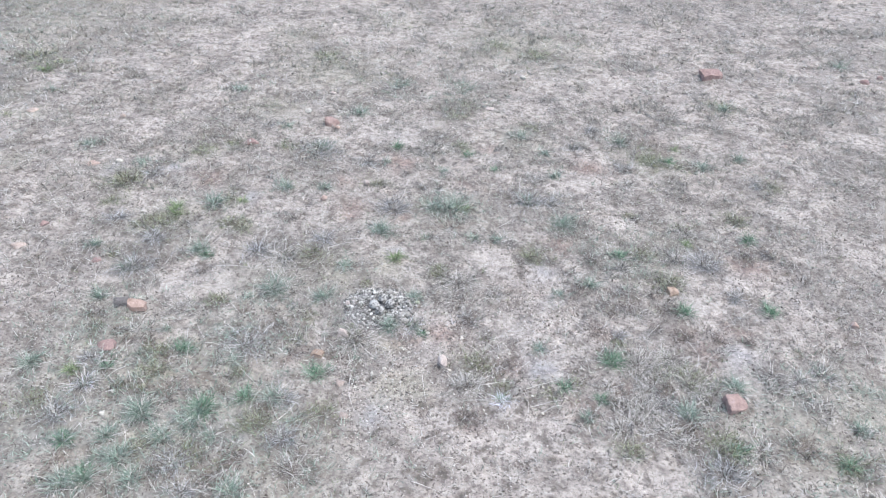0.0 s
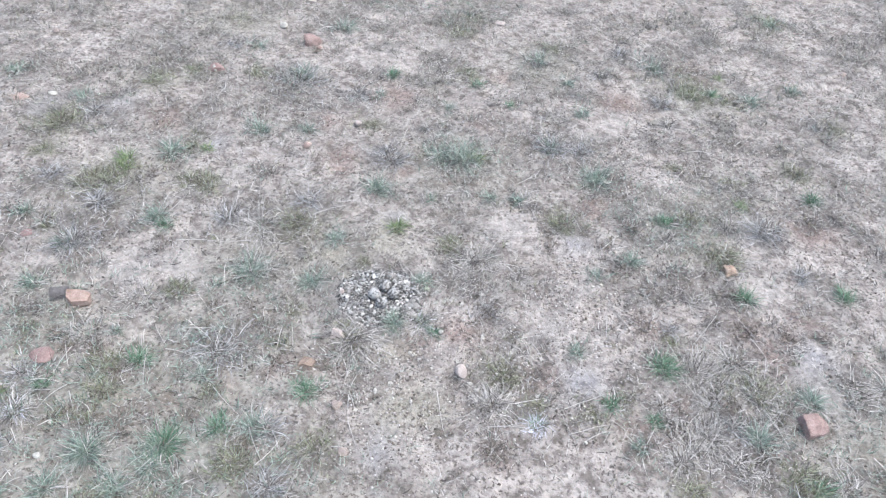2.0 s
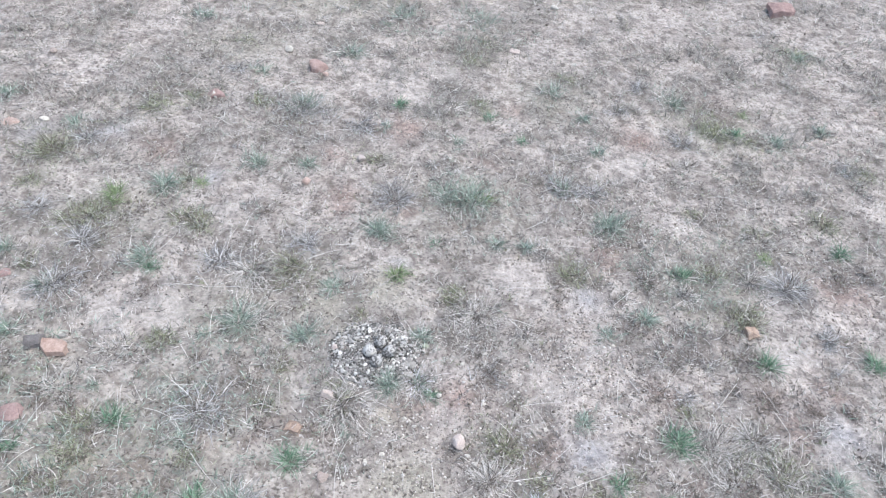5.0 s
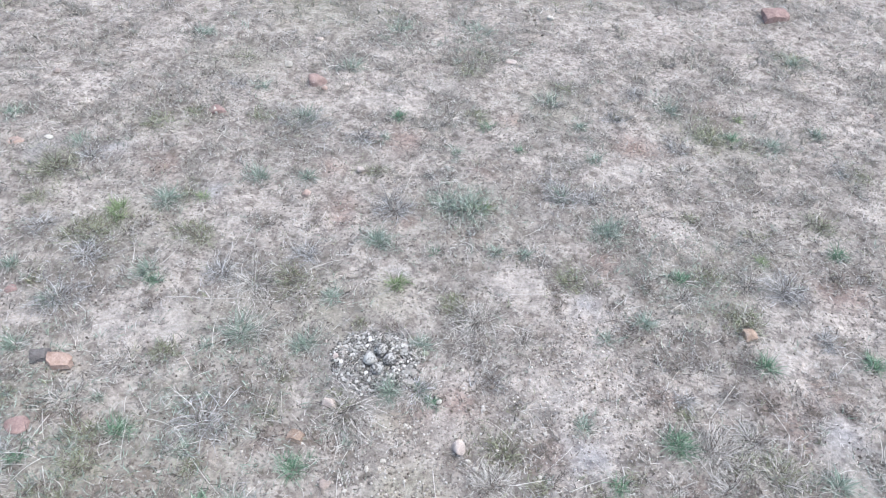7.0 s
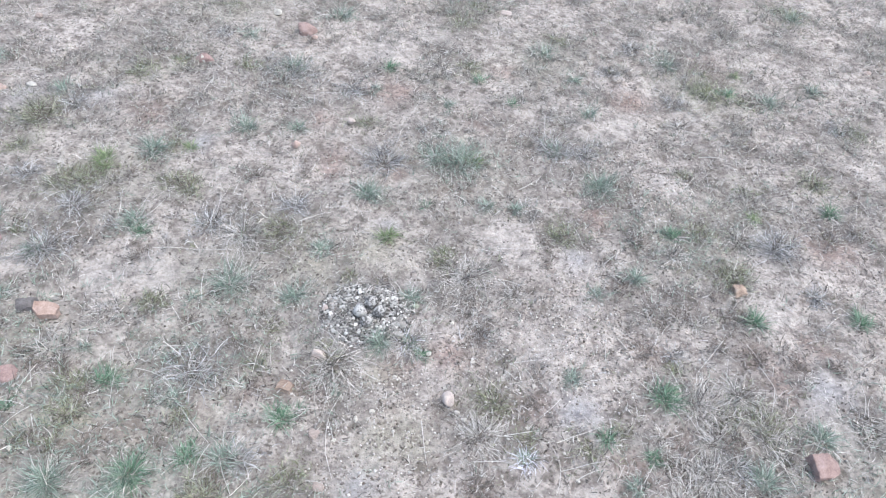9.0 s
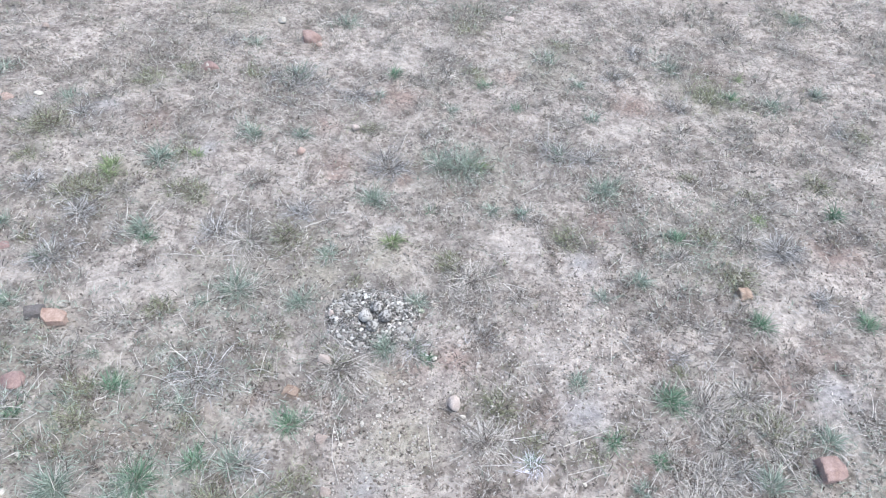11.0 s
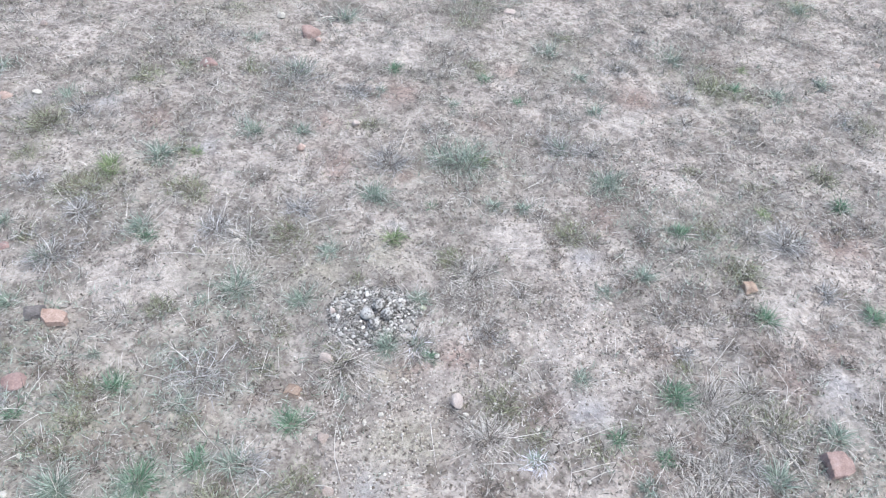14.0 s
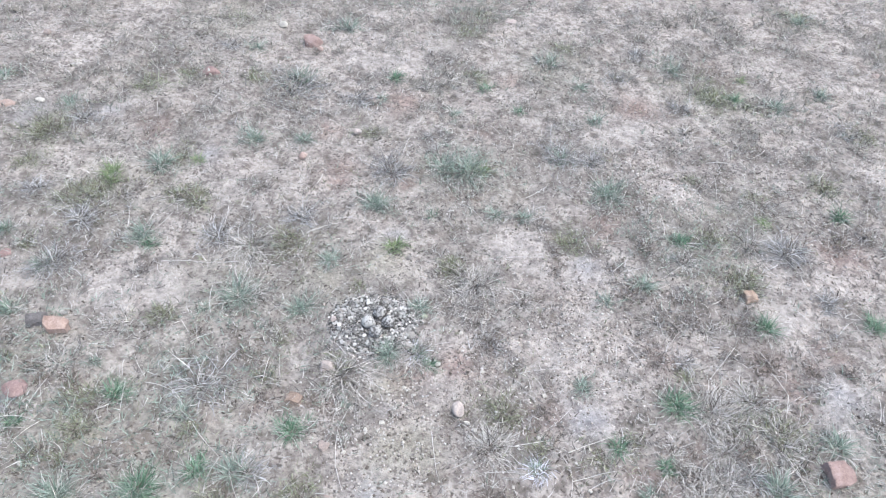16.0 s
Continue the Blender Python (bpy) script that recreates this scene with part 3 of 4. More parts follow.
gx, gy = axis(-2.0, 2.9, 0.017, 600), axis(-0.95, 2.6, 0.017, 600)
GX, GY = [a.ravel() for a in np.meshgrid(gx, gy)]
n_x, n_y = len(gx), len(gy)
corner = (np.arange(n_y - 1)[:, None] * n_x + np.arange(n_x - 1)).ravel()[:, None]
rough_rng = np.random.default_rng(5)
ground_mesh = mesh_of("ground", np.column_stack([GX, GY, ground_height(GX, GY) + rough_rng.normal(0, 0.0012, len(GX)) * within(GX, GY, (-2.0, 2.9, -0.95, 2.6))]),
                      [corner + np.array([[0, 1, n_x + 1, n_x]])], M_SOIL, smooth=True)
for field_name, rows in (("bare", BARE), ("umber", UMBER + WITHERED_NEAR), ("ashy", ASHY + [NEST]), ("mossy", OLIVE + LUSH), ("ochre", OCHRE)):
    layer = ground_mesh.attributes.new(field_name, "FLOAT", "POINT")
    layer.data.foreach_set("value", patches(GX, GY, rows).astype(np.float32))
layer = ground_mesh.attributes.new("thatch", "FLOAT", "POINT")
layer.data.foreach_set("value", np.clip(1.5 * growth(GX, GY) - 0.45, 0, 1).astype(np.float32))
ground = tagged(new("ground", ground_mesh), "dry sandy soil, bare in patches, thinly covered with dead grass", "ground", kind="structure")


# ---- the sward: dead grass, green shoots, litter and grit over the soil ----
def scatter(rng, count, box, chance):
    x, y = rng.uniform(box[0], box[1], count), rng.uniform(box[2], box[3], count)
    keep = rng.random(count) < chance(x, y)
    return x[keep], y[keep]


def clumps(rng, x, y, each, spread):
    """Roots of blades gathered round the given middles, with the way in which each leans outward."""
    who = np.repeat(np.arange(len(x)), rng.integers(each[0], each[1], len(x)))
    size = rng.uniform(0.4, 1.0, len(x))[who] * spread
    ang = rng.uniform(0, 2 * np.pi, len(who))
    out = np.abs(rng.normal(0, 0.6, len(who))) * size
    return x[who] + out * np.cos(ang), y[who] + out * np.sin(ang), ang + rng.normal(0, 0.6, len(who))


def sward(name, seed, material, count, box, chance, each, spread, long, wide, rise, label, segs=2, curl=0.6):
    rng = np.random.default_rng(seed)
    cx, cy = scatter(rng, count, box, chance)
    x, y, head = clumps(rng, cx, cy, each, spread)
    away = np.hypot(x - NEST[0], y - NEST[1]) > NEST[2] + 0.005
    x, y, head = x[away], y[away], head[away]
    n = len(x)
    v, f = blades(rng, on_ground(x, y, 0.002), head, long[0] + (long[1] - long[0]) * rng.random(n) ** 1.8, rng.uniform(*wide, n),
                  radians(1) * rng.uniform(*rise, n), rng.uniform(0.2, 1.1, n), rng.normal(0, curl, n), segs)
    return stuff(name, v, f, material, label)


NEAR, MIDDLE = (-1.75, 2.6, -0.95, 1.9), (-3.4, 5.0, 0.1, 5.4)
AROUND = (-6.5, 8.0, -4.5, 8.5)


def beyond(x, y):
    return growth(x, y) * ~within(x, y, NEAR)


def outside(x, y):
    return ~within(x, y, NEAR) & ~within(x, y, MIDDLE)


def around(rows, much, wide=1.3, base=0.0):
    return lambda x, y: np.clip(much * patches(x, y, rows, wide) * (0.5 + 0.7 * growth(x, y)) + base * growth(x, y), 0, 1)


def around_far(rows, much, wide=1.3, base=0.0):
    return lambda x, y: around(rows, much, wide, base)(x, y) * ~within(x, y, NEAR)


THIN, BROAD = (0.0012, 0.0029), (0.0020, 0.0042)
sward("dead_grass", 21, M_DRY, 20000, NEAR, growth, (5, 13), 0.024, (0.010, 0.042), THIN, (2, 55), "thin grey-brown dead grass, short and trampled", 3, 0.9)
sward("dead_grass", 22, M_DRY_SOFT, 17000, MIDDLE, beyond, (5, 12), 0.035, (0.02, 0.055), BROAD, (2, 60), "thin grey-brown dead grass, short and trampled")
sward("dead_grass", 23, M_DRY_SOFT, 42000, AROUND, lambda x, y: growth(x, y) * outside(x, y), (5, 10), 0.05, (0.025, 0.06), (0.003, 0.006), (5, 60), "thin grey-brown dead grass, short and trampled")
sward("straw_bits", 24, M_STRAW, 11000, NEAR, lambda x, y: 0.03 + 0.6 * growth(x, y), (1, 6), 0.026, (0.012, 0.050), THIN, (2, 45), "pale broken straw lying on the soil", 3, 0.9)
sward("straw_bits", 25, M_STRAW, 15000, MIDDLE, lambda x, y: 0.06 * ~within(x, y, NEAR) + 0.7 * beyond(x, y), (2, 7), 0.04, (0.025, 0.07), BROAD, (4, 50), "pale broken straw lying on the soil")
sward("withered_grass", 50, M_DUSKY, 16000, NEAR, around(WITHERED + UMBER, 0.9), (4, 10), 0.020, (0.010, 0.034), THIN, (5, 50), "dark brown withered grass, short and curled", 3, 1.1)
sward("bleached_grass", 51, M_ASHEN, 14000, NEAR, around(ASHEN, 0.75), (4, 10), 0.022, (0.012, 0.048), THIN, (5, 55), "loose blue-grey bleached grass", 3, 0.9)
sward("straw_bits", 52, M_STRAW, 9000, NEAR, around(STRAW + MATTED, 0.8), (3, 8), 0.022, (0.014, 0.046), THIN, (4, 45), "pale curled straw round dead tufts", 3, 1.1)
sward("green_shoots", 48, M_BLUISH, 24000, NEAR, around(BLUISH + LUSH[10:20], 0.9, 1.25, 0.06), (4, 10), 0.022, (0.010, 0.042), THIN, (8, 65), "short grey-green shoots among the dead grass", 3, 0.9)
sward("green_shoots", 49, M_BLUISH, 9000, MIDDLE, around_far(BLUISH + LUSH, 0.7, 1.1, 0.04), (5, 10), 0.04, (0.02, 0.05), BROAD, (10, 65), "short grey-green shoots among the dead grass")
sward("green_shoots", 26, M_OLIVE, 26000, NEAR, around(OLIVE, 1.0, 1.25, 0.06), (4, 10), 0.022, (0.010, 0.032), THIN, (10, 65), "short dull green shoots among the dead grass", 3, 0.9)
sward("green_shoots", 27, M_OLIVE, 9000, MIDDLE, around_far(OLIVE + LUSH, 0.6, 1.1, 0.08), (5, 10), 0.04, (0.02, 0.05), BROAD, (10, 65), "short dull green shoots among the dead grass")


def tussocky(x, y):
    """Short turf farther off stands in small clumps with bare soil between."""
    return np.clip(7 * (fractal(x, y, 0.13, 3, 3) + 0.12 * growth(x, y) - 0.58), 0, 1) * np.clip((y - 0.7) / 0.5, 0, 1)


sward("withered_grass", 53, M_TUSSOCK, 34000, (-3.6, 5.2, 0.7, 5.6), tussocky, (6, 13), 0.028, (0.02, 0.05), BROAD, (12, 70), "short olive-brown turf in small clumps")


def flakes(name, seed, material, count, box, chance, size, label):
    """Bent scraps of leaf and stalk lying on the soil."""
    rng = np.random.default_rng(seed)
    x, y = scatter(rng, count, box, chance)
    away = np.hypot(x - NEST[0], y - NEST[1]) > NEST[2]
    x, y = x[away], y[away]
    n = len(x)
    ang, s = rng.uniform(0, 2 * np.pi, n), size[0] + (size[1] - size[0]) * rng.random(n) ** 1.6
    long = np.stack([np.cos(ang), np.sin(ang), rng.normal(0, 0.3, n)], -1) * s[:, None]
    side = np.stack([-np.sin(ang), np.cos(ang), rng.normal(0, 0.4, n)], -1) * (s * rng.uniform(0.15, 0.6, n))[:, None]
    mid = on_ground(x, y, -0.0015)
    lift = np.array([0, 0, 1.0]) * (s * 0.35)[:, None]
    verts = np.stack([mid - long, mid - 0.2 * long + side + lift, mid + long, mid + 0.1 * long - side], 1).reshape(-1, 3)
    first = (np.arange(n) * 4)[:, None]
    return stuff(name, verts, [first + np.array([[0, 3, 1]]), first + np.array([[3, 2, 1]])], material, label)


def long_straws(seed, count, box, label):
    """Single long stalks lying loosely over everything."""
    rng = np.random.default_rng(seed)
    x, y = scatter(rng, count, box, lambda x, y: 0.3 + 0.7 * growth(x, y))
    n = len(x)
    lifted = on_ground(x, y, -0.004)
    v, f = blades(rng, lifted, rng.uniform(0, 2 * np.pi, n), rng.uniform(0.05, 0.15, n), rng.uniform(0.0009, 0.0017, n), radians(1) * rng.uniform(0, 25, n), rng.uniform(0.1, 0.6, n), rng.normal(0, 0.5, n), 6)
    return stuff("loose_straw", v, f, M_STRAW, label)


long_straws(28, 2200, NEAR, "single long pale stalks lying loose")
long_straws(29, 3400, MIDDLE, "single long pale stalks lying loose")
flakes("plant_litter", 31, M_LITTER, 95000, NEAR, lambda x, y: (0.20 + 0.6 * growth(x, y)) * np.clip(1.0 - 0.75 * y, 0.15, 1) * (1 - 0.6 * patches(x, y, BARE + ASHY)), (0.0018, 0.0065), "dark scraps of dead leaf and stalk")
flakes("plant_litter", 32, M_LITTER, 15000, MIDDLE, lambda x, y: 0.25 * ~within(x, y, NEAR) + 0.6 * beyond(x, y), (0.004, 0.010), "dark scraps of dead leaf and stalk")


def grit(name, seed, count, box, chance, size, label, material=M_CRUMB):
    """Small angular stones, eight faces each."""
    rng = np.random.default_rng(seed)
    x, y = scatter(rng, count, box, chance)
    n = len(x)
    s = rng.uniform(size[0], size[1], n) * rng.uniform(0.5, 1, n)
    shape = np.array([[1, 0, 0], [0, 1, 0], [-1, 0, 0], [0, -1, 0], [0, 0, 0.8], [0, 0, -0.8]], float)
    pts = shape[None] * s[:, None, None] * rng.uniform(0.6, 1.25, (n, 6, 1)) + rng.normal(0, 0.12, (n, 6, 3)) * s[:, None, None]
    ang = rng.uniform(0, 2 * np.pi, n)
    c, q = np.cos(ang)[:, None], np.sin(ang)[:, None]
    pts = np.stack([pts[..., 0] * c - pts[..., 1] * q, pts[..., 0] * q + pts[..., 1] * c, pts[..., 2]], -1)
    verts = (pts + on_ground(x, y, 0.0)[:, None] + np.array([0, 0, 0.25]) * s[:, None, None]).reshape(-1, 3)
    first = (np.arange(n) * 6)[:, None]
    faces = [first + np.array([[a, b, top]]) if top == 4 else first + np.array([[b, a, top]]) for top in (4, 5) for a, b in ((0, 1), (1, 2), (2, 3), (3, 0))]
    return stuff(name, verts, faces, material, label)


STONY = [(0.12, -0.34, 0.20), (0.30, -0.25, 0.14), (0.62, -0.11, 0.16), (0.10, -0.20, 0.12), (0.40, 0.0, 0.12), (0.62, 0.10, 0.10), (-0.02, -0.44, 0.12), (0.95, 0.6, 0.15)]
grit("grit", 41, 34000, NEAR, lambda x, y: 0.30 + 0.0 * x, (0.0012, 0.0036), "fine sandy grit")
grit("grit", 42, 36000, (-0.4, 1.1, -0.7, 0.8), lambda x, y: 0.85 * patches(x, y, STONY), (0.0014, 0.0056), "small pale gravel on bare soil")
grit("nest_grit", 44, 10000, (-0.13, 0.15, -0.14, 0.14), lambda x, y: 0.8 * (np.hypot((x - NEST[0] - 0.006) / 1.12, y - NEST[1]) < NEST[2]) + 0.0 * x, (0.0014, 0.0040), "fine chips between the nest pebbles, darkened like shaded gaps", M_GAP_CHIP)
grit("nest_grit", 47, 6000, (-0.14, 0.16, -0.15, 0.15), lambda x, y: 0.55 * (np.hypot((x - NEST[0] - 0.012) / 1.15, y - NEST[1]) < NEST[2] * (0.95 + 0.25 * fractal(x, y, 0.05, 1))), (0.0022, 0.0058), "angular grey gravel among the nest pebbles", M_GRAVEL)
grit("soil_clods", 45, 46000, NEAR, lambda x, y: (0.10 + 0.6 * fractal(x, y, 0.10, 2)) * (1 - 0.6 * patches(x, y, BARE)), (0.0018, 0.006), "crumbly clods of dry soil", M_CLOD)
grit("soil_clods", 46, 9000, MIDDLE, lambda x, y: (0.15 + 0.5 * fractal(x, y, 0.10, 2)) * ~within(x, y, NEAR), (0.004, 0.012), "crumbly clods of dry soil", M_CLOD)
grit("grit", 43, 3000, MIDDLE, lambda x, y: 0.35 * ~within(x, y, NEAR), (0.003, 0.008), "fine sandy grit")


# ---- single tufts ----
def tuft_blades(rng, x, y, z, r, n, rise, reach, spread, loose, bend):
    """Blades of one tuft round several root knots, leaning outward and a little to one side."""
    knots = np.vstack([[0, 0], rng.normal(0, (0.16 + 0.22 * loose) * r, (6, 2))])
    who = np.where(rng.random(n) < 0.4 - 0.25 * loose, 0, rng.integers(0, len(knots), n))
    ang, lean, wind = rng.uniform(0, 2 * np.pi, n), rng.uniform(0, 2 * np.pi), rng.uniform(0.1, 0.7)
    out = rng.random(n) * r * spread
    px, py = knots[who, 0] + out * np.cos(ang), knots[who, 1] + out * np.sin(ang)
    base = np.column_stack([px, py, ground_height(x + px, y + py) - z - 0.003])
    way = np.arctan2(np.sin(ang) + wind * np.sin(lean), np.cos(ang) + wind * np.cos(lean)) + rng.normal(0, 0.5 + 0.55 * loose, n)
    length = np.clip(r * reach, 0.020, 0.085) * (0.35 + 1.0 * rng.random(n) ** 1.8)
    width = rng.uniform(0.0011, 0.0026, n) * (1 + 0.22 * max(y, 0))
    return blades(rng, base, way, length, width, radians(1) * rng.uniform(*rise, n), rng.uniform(*bend, n), rng.normal(0, 0.5 + 0.5 * loose, n), 5)


def grass_tuft(seed, x, y, r, living, dead, share, label, many=1.0, low=False, flat=False):
    """Living blades standing up from the root, a skirt of dead ones lying outward, dark stubs between standing in for
    shade. A low one is a mat.
    """
    rng = np.random.default_rng(seed)
    root = thing("grass_tuft", x, y, height_at(x, y), label, "grass tuft", "tufts on the plain")
    n_all = int(np.clip(5400 * r, 120, 420) * many * np.clip(1.1 - 0.45 * y, 0.35, 1.0))
    if low:
        layers = [("foliage", living, share, (8, 60), 0.75, 0.75, 1.0), ("thatch", dead, 1 - share, (3, 40), 0.8, 0.9, 1.1)]
    else:
        layers = [("foliage", living, share, (15, 72), 1.1, 0.35, 0.35), ("thatch", dead, 1 - share, (3, 22 if flat else 40), 1.35, 0.6, 0.6)]
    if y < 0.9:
        layers.append(("core_shade", M_DUSKY, 0.15 if flat or dead == M_LILAC else 0.45, (10, 60), 0.6, 0.6, 0.8))
    for name, material, part_of, rise, reach, spread, loose in layers:
        n = int(n_all * part_of)
        if n < 5:
            continue
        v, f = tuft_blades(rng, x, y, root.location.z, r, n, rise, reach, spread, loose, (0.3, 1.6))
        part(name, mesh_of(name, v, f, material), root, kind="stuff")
    return root


KINDS = [
    (FRESH, 1.35, M_FRESH, M_STRAW, 0.72, "fresh green grass tuft with some pale dead blades", 1.35, False, False),
    (LIME, 1.15, M_LIME, M_STRAW, 0.8, "bright yellow-green grass tuft in dead grass", 1.1, False, False),
    (BLUISH, 1.2, M_BLUISH, M_STRAW, 0.6, "blue-green grass tuft among pale dead blades", 1.3, False, False),
    (OLIVE, 1.0, M_OLIVE, M_DRY, 0.65, "low olive-green mat of grass on dry soil", 2.1, True, False),
    (STRAW, 1.15, M_DRY, M_STRAW, 0.15, "dead straw-coloured grass tuft with long fallen blades", 2.1, False, True),
    (ASHEN, 0.95, M_DRY, M_ASHEN, 0.3, "weathered blue-grey dead grass tuft", 1.35, False, False),
    (WITHERED_NEAR, 1.05, M_DUSKY, M_DRY, 0.7, "dark brown withered grass tuft on dry soil", 1.4, True, False),
    (WITHERED_MIDDLE, 1.05, M_DUSKY, M_DRY_SOFT, 0.5, "grey-brown withered grass tuft on dry soil", 1.4, True, False),
    (WITHERED_FAR + WITHERED_BEYOND, 1.0, M_TUSSOCK, M_DRY_SOFT, 0.6, "grey-brown withered grass tuft in short grass", 1.3, True, False),
    (MATTED, 1.0, M_STRAW, M_DRY, 0.4, "grey mat of trampled dead grass", 1.3, True, True),
    (FROSTED, 0.8, M_BLUISH, M_LILAC, 0.35, "bleached lilac-white dead grass tuft", 1.8, False, False),
]
for kind, (rows, grow, living, dead, share, label, many, low, flat) in enumerate(KINDS):
    for k, (x, y, r) in enumerate(rows):
        grass_tuft(1000 + 100 * kind + k, x, y, grow * r * (1.0 if y < 0.8 else 0.85), living, dead, share, label, many, low, flat)

# ---- long fallen stalks: from x, y to x, y ----
FALLEN_STALKS = [
    (-0.26, 1.00, -0.21, 0.95), (-0.24, 1.01, -0.17, 0.98), (-0.17, 0.94, -0.14, 0.92), (0.12, 0.85, 0.09, 0.73), (0.65, 0.95, 0.63, 0.80),
    (1.18, 0.74, 1.29, 0.73), (1.13, 1.18, 1.16, 1.13), (-0.61, 0.24, -0.43, 0.24), (-0.43, 0.24, -0.29, 0.23), (-0.20, 0.36, -0.10, 0.41),
    (0.09, 0.13, 0.11, 0.09), (0.14, 0.19, 0.18, 0.17), (0.29, 0.50, 0.35, 0.43), (0.41, 0.55, 0.45, 0.50), (0.52, 0.48, 0.57, 0.50),
    (0.51, 0.43, 0.57, 0.45), (0.66, 0.36, 0.68, 0.30), (0.40, 0.14, 0.47, 0.12), (0.34, 0.16, 0.39, 0.18),
]
BENT_STALKS = [
    (-0.80, -0.16, -0.82, -0.25), (-0.78, -0.28, -0.83, -0.35), (-0.87, -0.28, -0.84, -0.25), (-0.86, -0.30, -0.80, -0.30),
    (-0.82, -0.15, -0.79, -0.23), (-0.61, -0.16, -0.59, -0.29), (-0.63, -0.10, -0.62, -0.15), (-0.56, -0.17, -0.48, -0.20),
    (-0.42, -0.09, -0.43, -0.17), (-0.42, -0.29, -0.34, -0.38), (-0.34, -0.38, -0.36, -0.44), (-0.36, -0.44, -0.36, -0.49),
    (-0.26, -0.09, -0.27, -0.19), (-0.04, -0.24, -0.07, -0.31), (-0.07, -0.32, -0.07, -0.40), (-0.07, -0.40, -0.05, -0.47),
    (-0.07, -0.31, -0.05, -0.38), (-0.32, -0.38, -0.27, -0.51), (-0.11, -0.47, -0.07, -0.48),
]
PALE_STALKS = [
    (0.16, -0.32, 0.17, -0.43), (0.37, -0.16, 0.41, -0.20), (0.44, -0.16, 0.46, -0.21), (0.28, -0.43, 0.38, -0.43), (0.49, -0.38, 0.63, -0.33),
    (0.64, -0.32, 0.62, -0.38), (0.49, -0.45, 0.60, -0.43), (0.53, -0.47, 0.59, -0.45), (0.68, -0.06, 0.66, -0.14), (0.71, -0.06, 0.74, -0.14),
    (1.02, -0.06, 0.91, -0.17), (0.84, -0.47, 0.80, -0.51), (1.03, -0.38, 1.06, -0.51), (1.09, -0.15, 1.11, -0.22), (1.11, -0.22, 1.08, -0.29),
    (1.13, -0.15, 1.12, -0.18), (-0.05, 0.09, 0.00, 0.11), (0.01, 0.07, 0.03, 0.11), (0.03, 0.10, 0.02, 0.06), (0.08, 0.12, 0.10, 0.08),
]


def straw_stalk(seed, ax, ay, bx, by):
    rng = np.random.default_rng(seed)
    data = bpy.data.curves.new("straw_stalk", "CURVE")
    data.dimensions, data.bevel_depth, data.bevel_resolution, data.use_fill_caps = "3D", 0.0010, 1, True
    line = data.splines.new("POLY")
    count = 9
    line.points.add(count - 1)
    sway = rng.normal(0, 0.12)
    for k in range(count):
        f = k / (count - 1)
        off = sway * np.hypot(bx - ax, by - ay) * np.sin(np.pi * f) + rng.normal(0, 0.001)
        x, y = ax + (bx - ax) * f - off * (by - ay), ay + (by - ay) * f + off * (bx - ax)
        line.points[k].co = (x, y, height_at(x, y) + 0.002 + 0.006 * np.sin(np.pi * f), 1)
        line.points[k].radius = 1.1 - 0.6 * f
    data.materials.append(M_STRAW)
    return tagged(new("straw_stalk", data), "long pale dry grass stalk fallen on the ground", "stalk", "fallen stalks")


for k, row in enumerate(FALLEN_STALKS + BENT_STALKS + PALE_STALKS):
    straw_stalk(600 + k, *row)


# ---- stones ----
def stone_mesh(seed, size, material, blocky=0.0, cuts=3, chips=0.16, taper=0.0):
    """A stone of the given extents with its foot at z = 0: round to blocky, chipped and uneven."""
    rng = np.random.default_rng(seed)
    bm = bmesh.new()
    bmesh.ops.create_icosphere(bm, subdivisions=cuts, radius=1.0)
    shift = Vector(rng.uniform(-50, 50, 3))
    flats = [(Vector(rng.normal(0, 1, 3)).normalized(), rng.uniform(0.55, 0.85)) for _ in range(9 if blocky < 0.7 else 1)]
    for v in bm.verts:
        d = v.co.normalized()
        big = max(abs(d.x), abs(d.y), abs(d.z))
        p = d.lerp(d / big * 0.88, blocky)
        for n_flat, keep in flats:
            over = p.dot(n_flat) - keep
            if over > 0:
                p -= n_flat * over * 0.85
        p *= 1 + chips * noise.noise(d * 1.3 + shift) + 0.4 * chips * noise.noise(d * 4.1 + shift) + 0.18 * chips * noise.noise(d * 9.0 + shift)
        p.x, p.y = p.x * (1 - taper * p.z), p.y * (1 - taper * p.z)
        v.co = Vector((p.x * size[0] / 2, p.y * size[1] / 2, p.z * size[2] / 2))
    low = min(v.co.z for v in bm.verts)
    for v in bm.verts:
        v.co.z -= low
    for f in bm.faces:
        f.smooth = cuts > 1
    mesh = bpy.data.meshes.new("stone")
    bm.to_mesh(mesh)
    bm.free()
    mesh.materials.append(material)
    return mesh


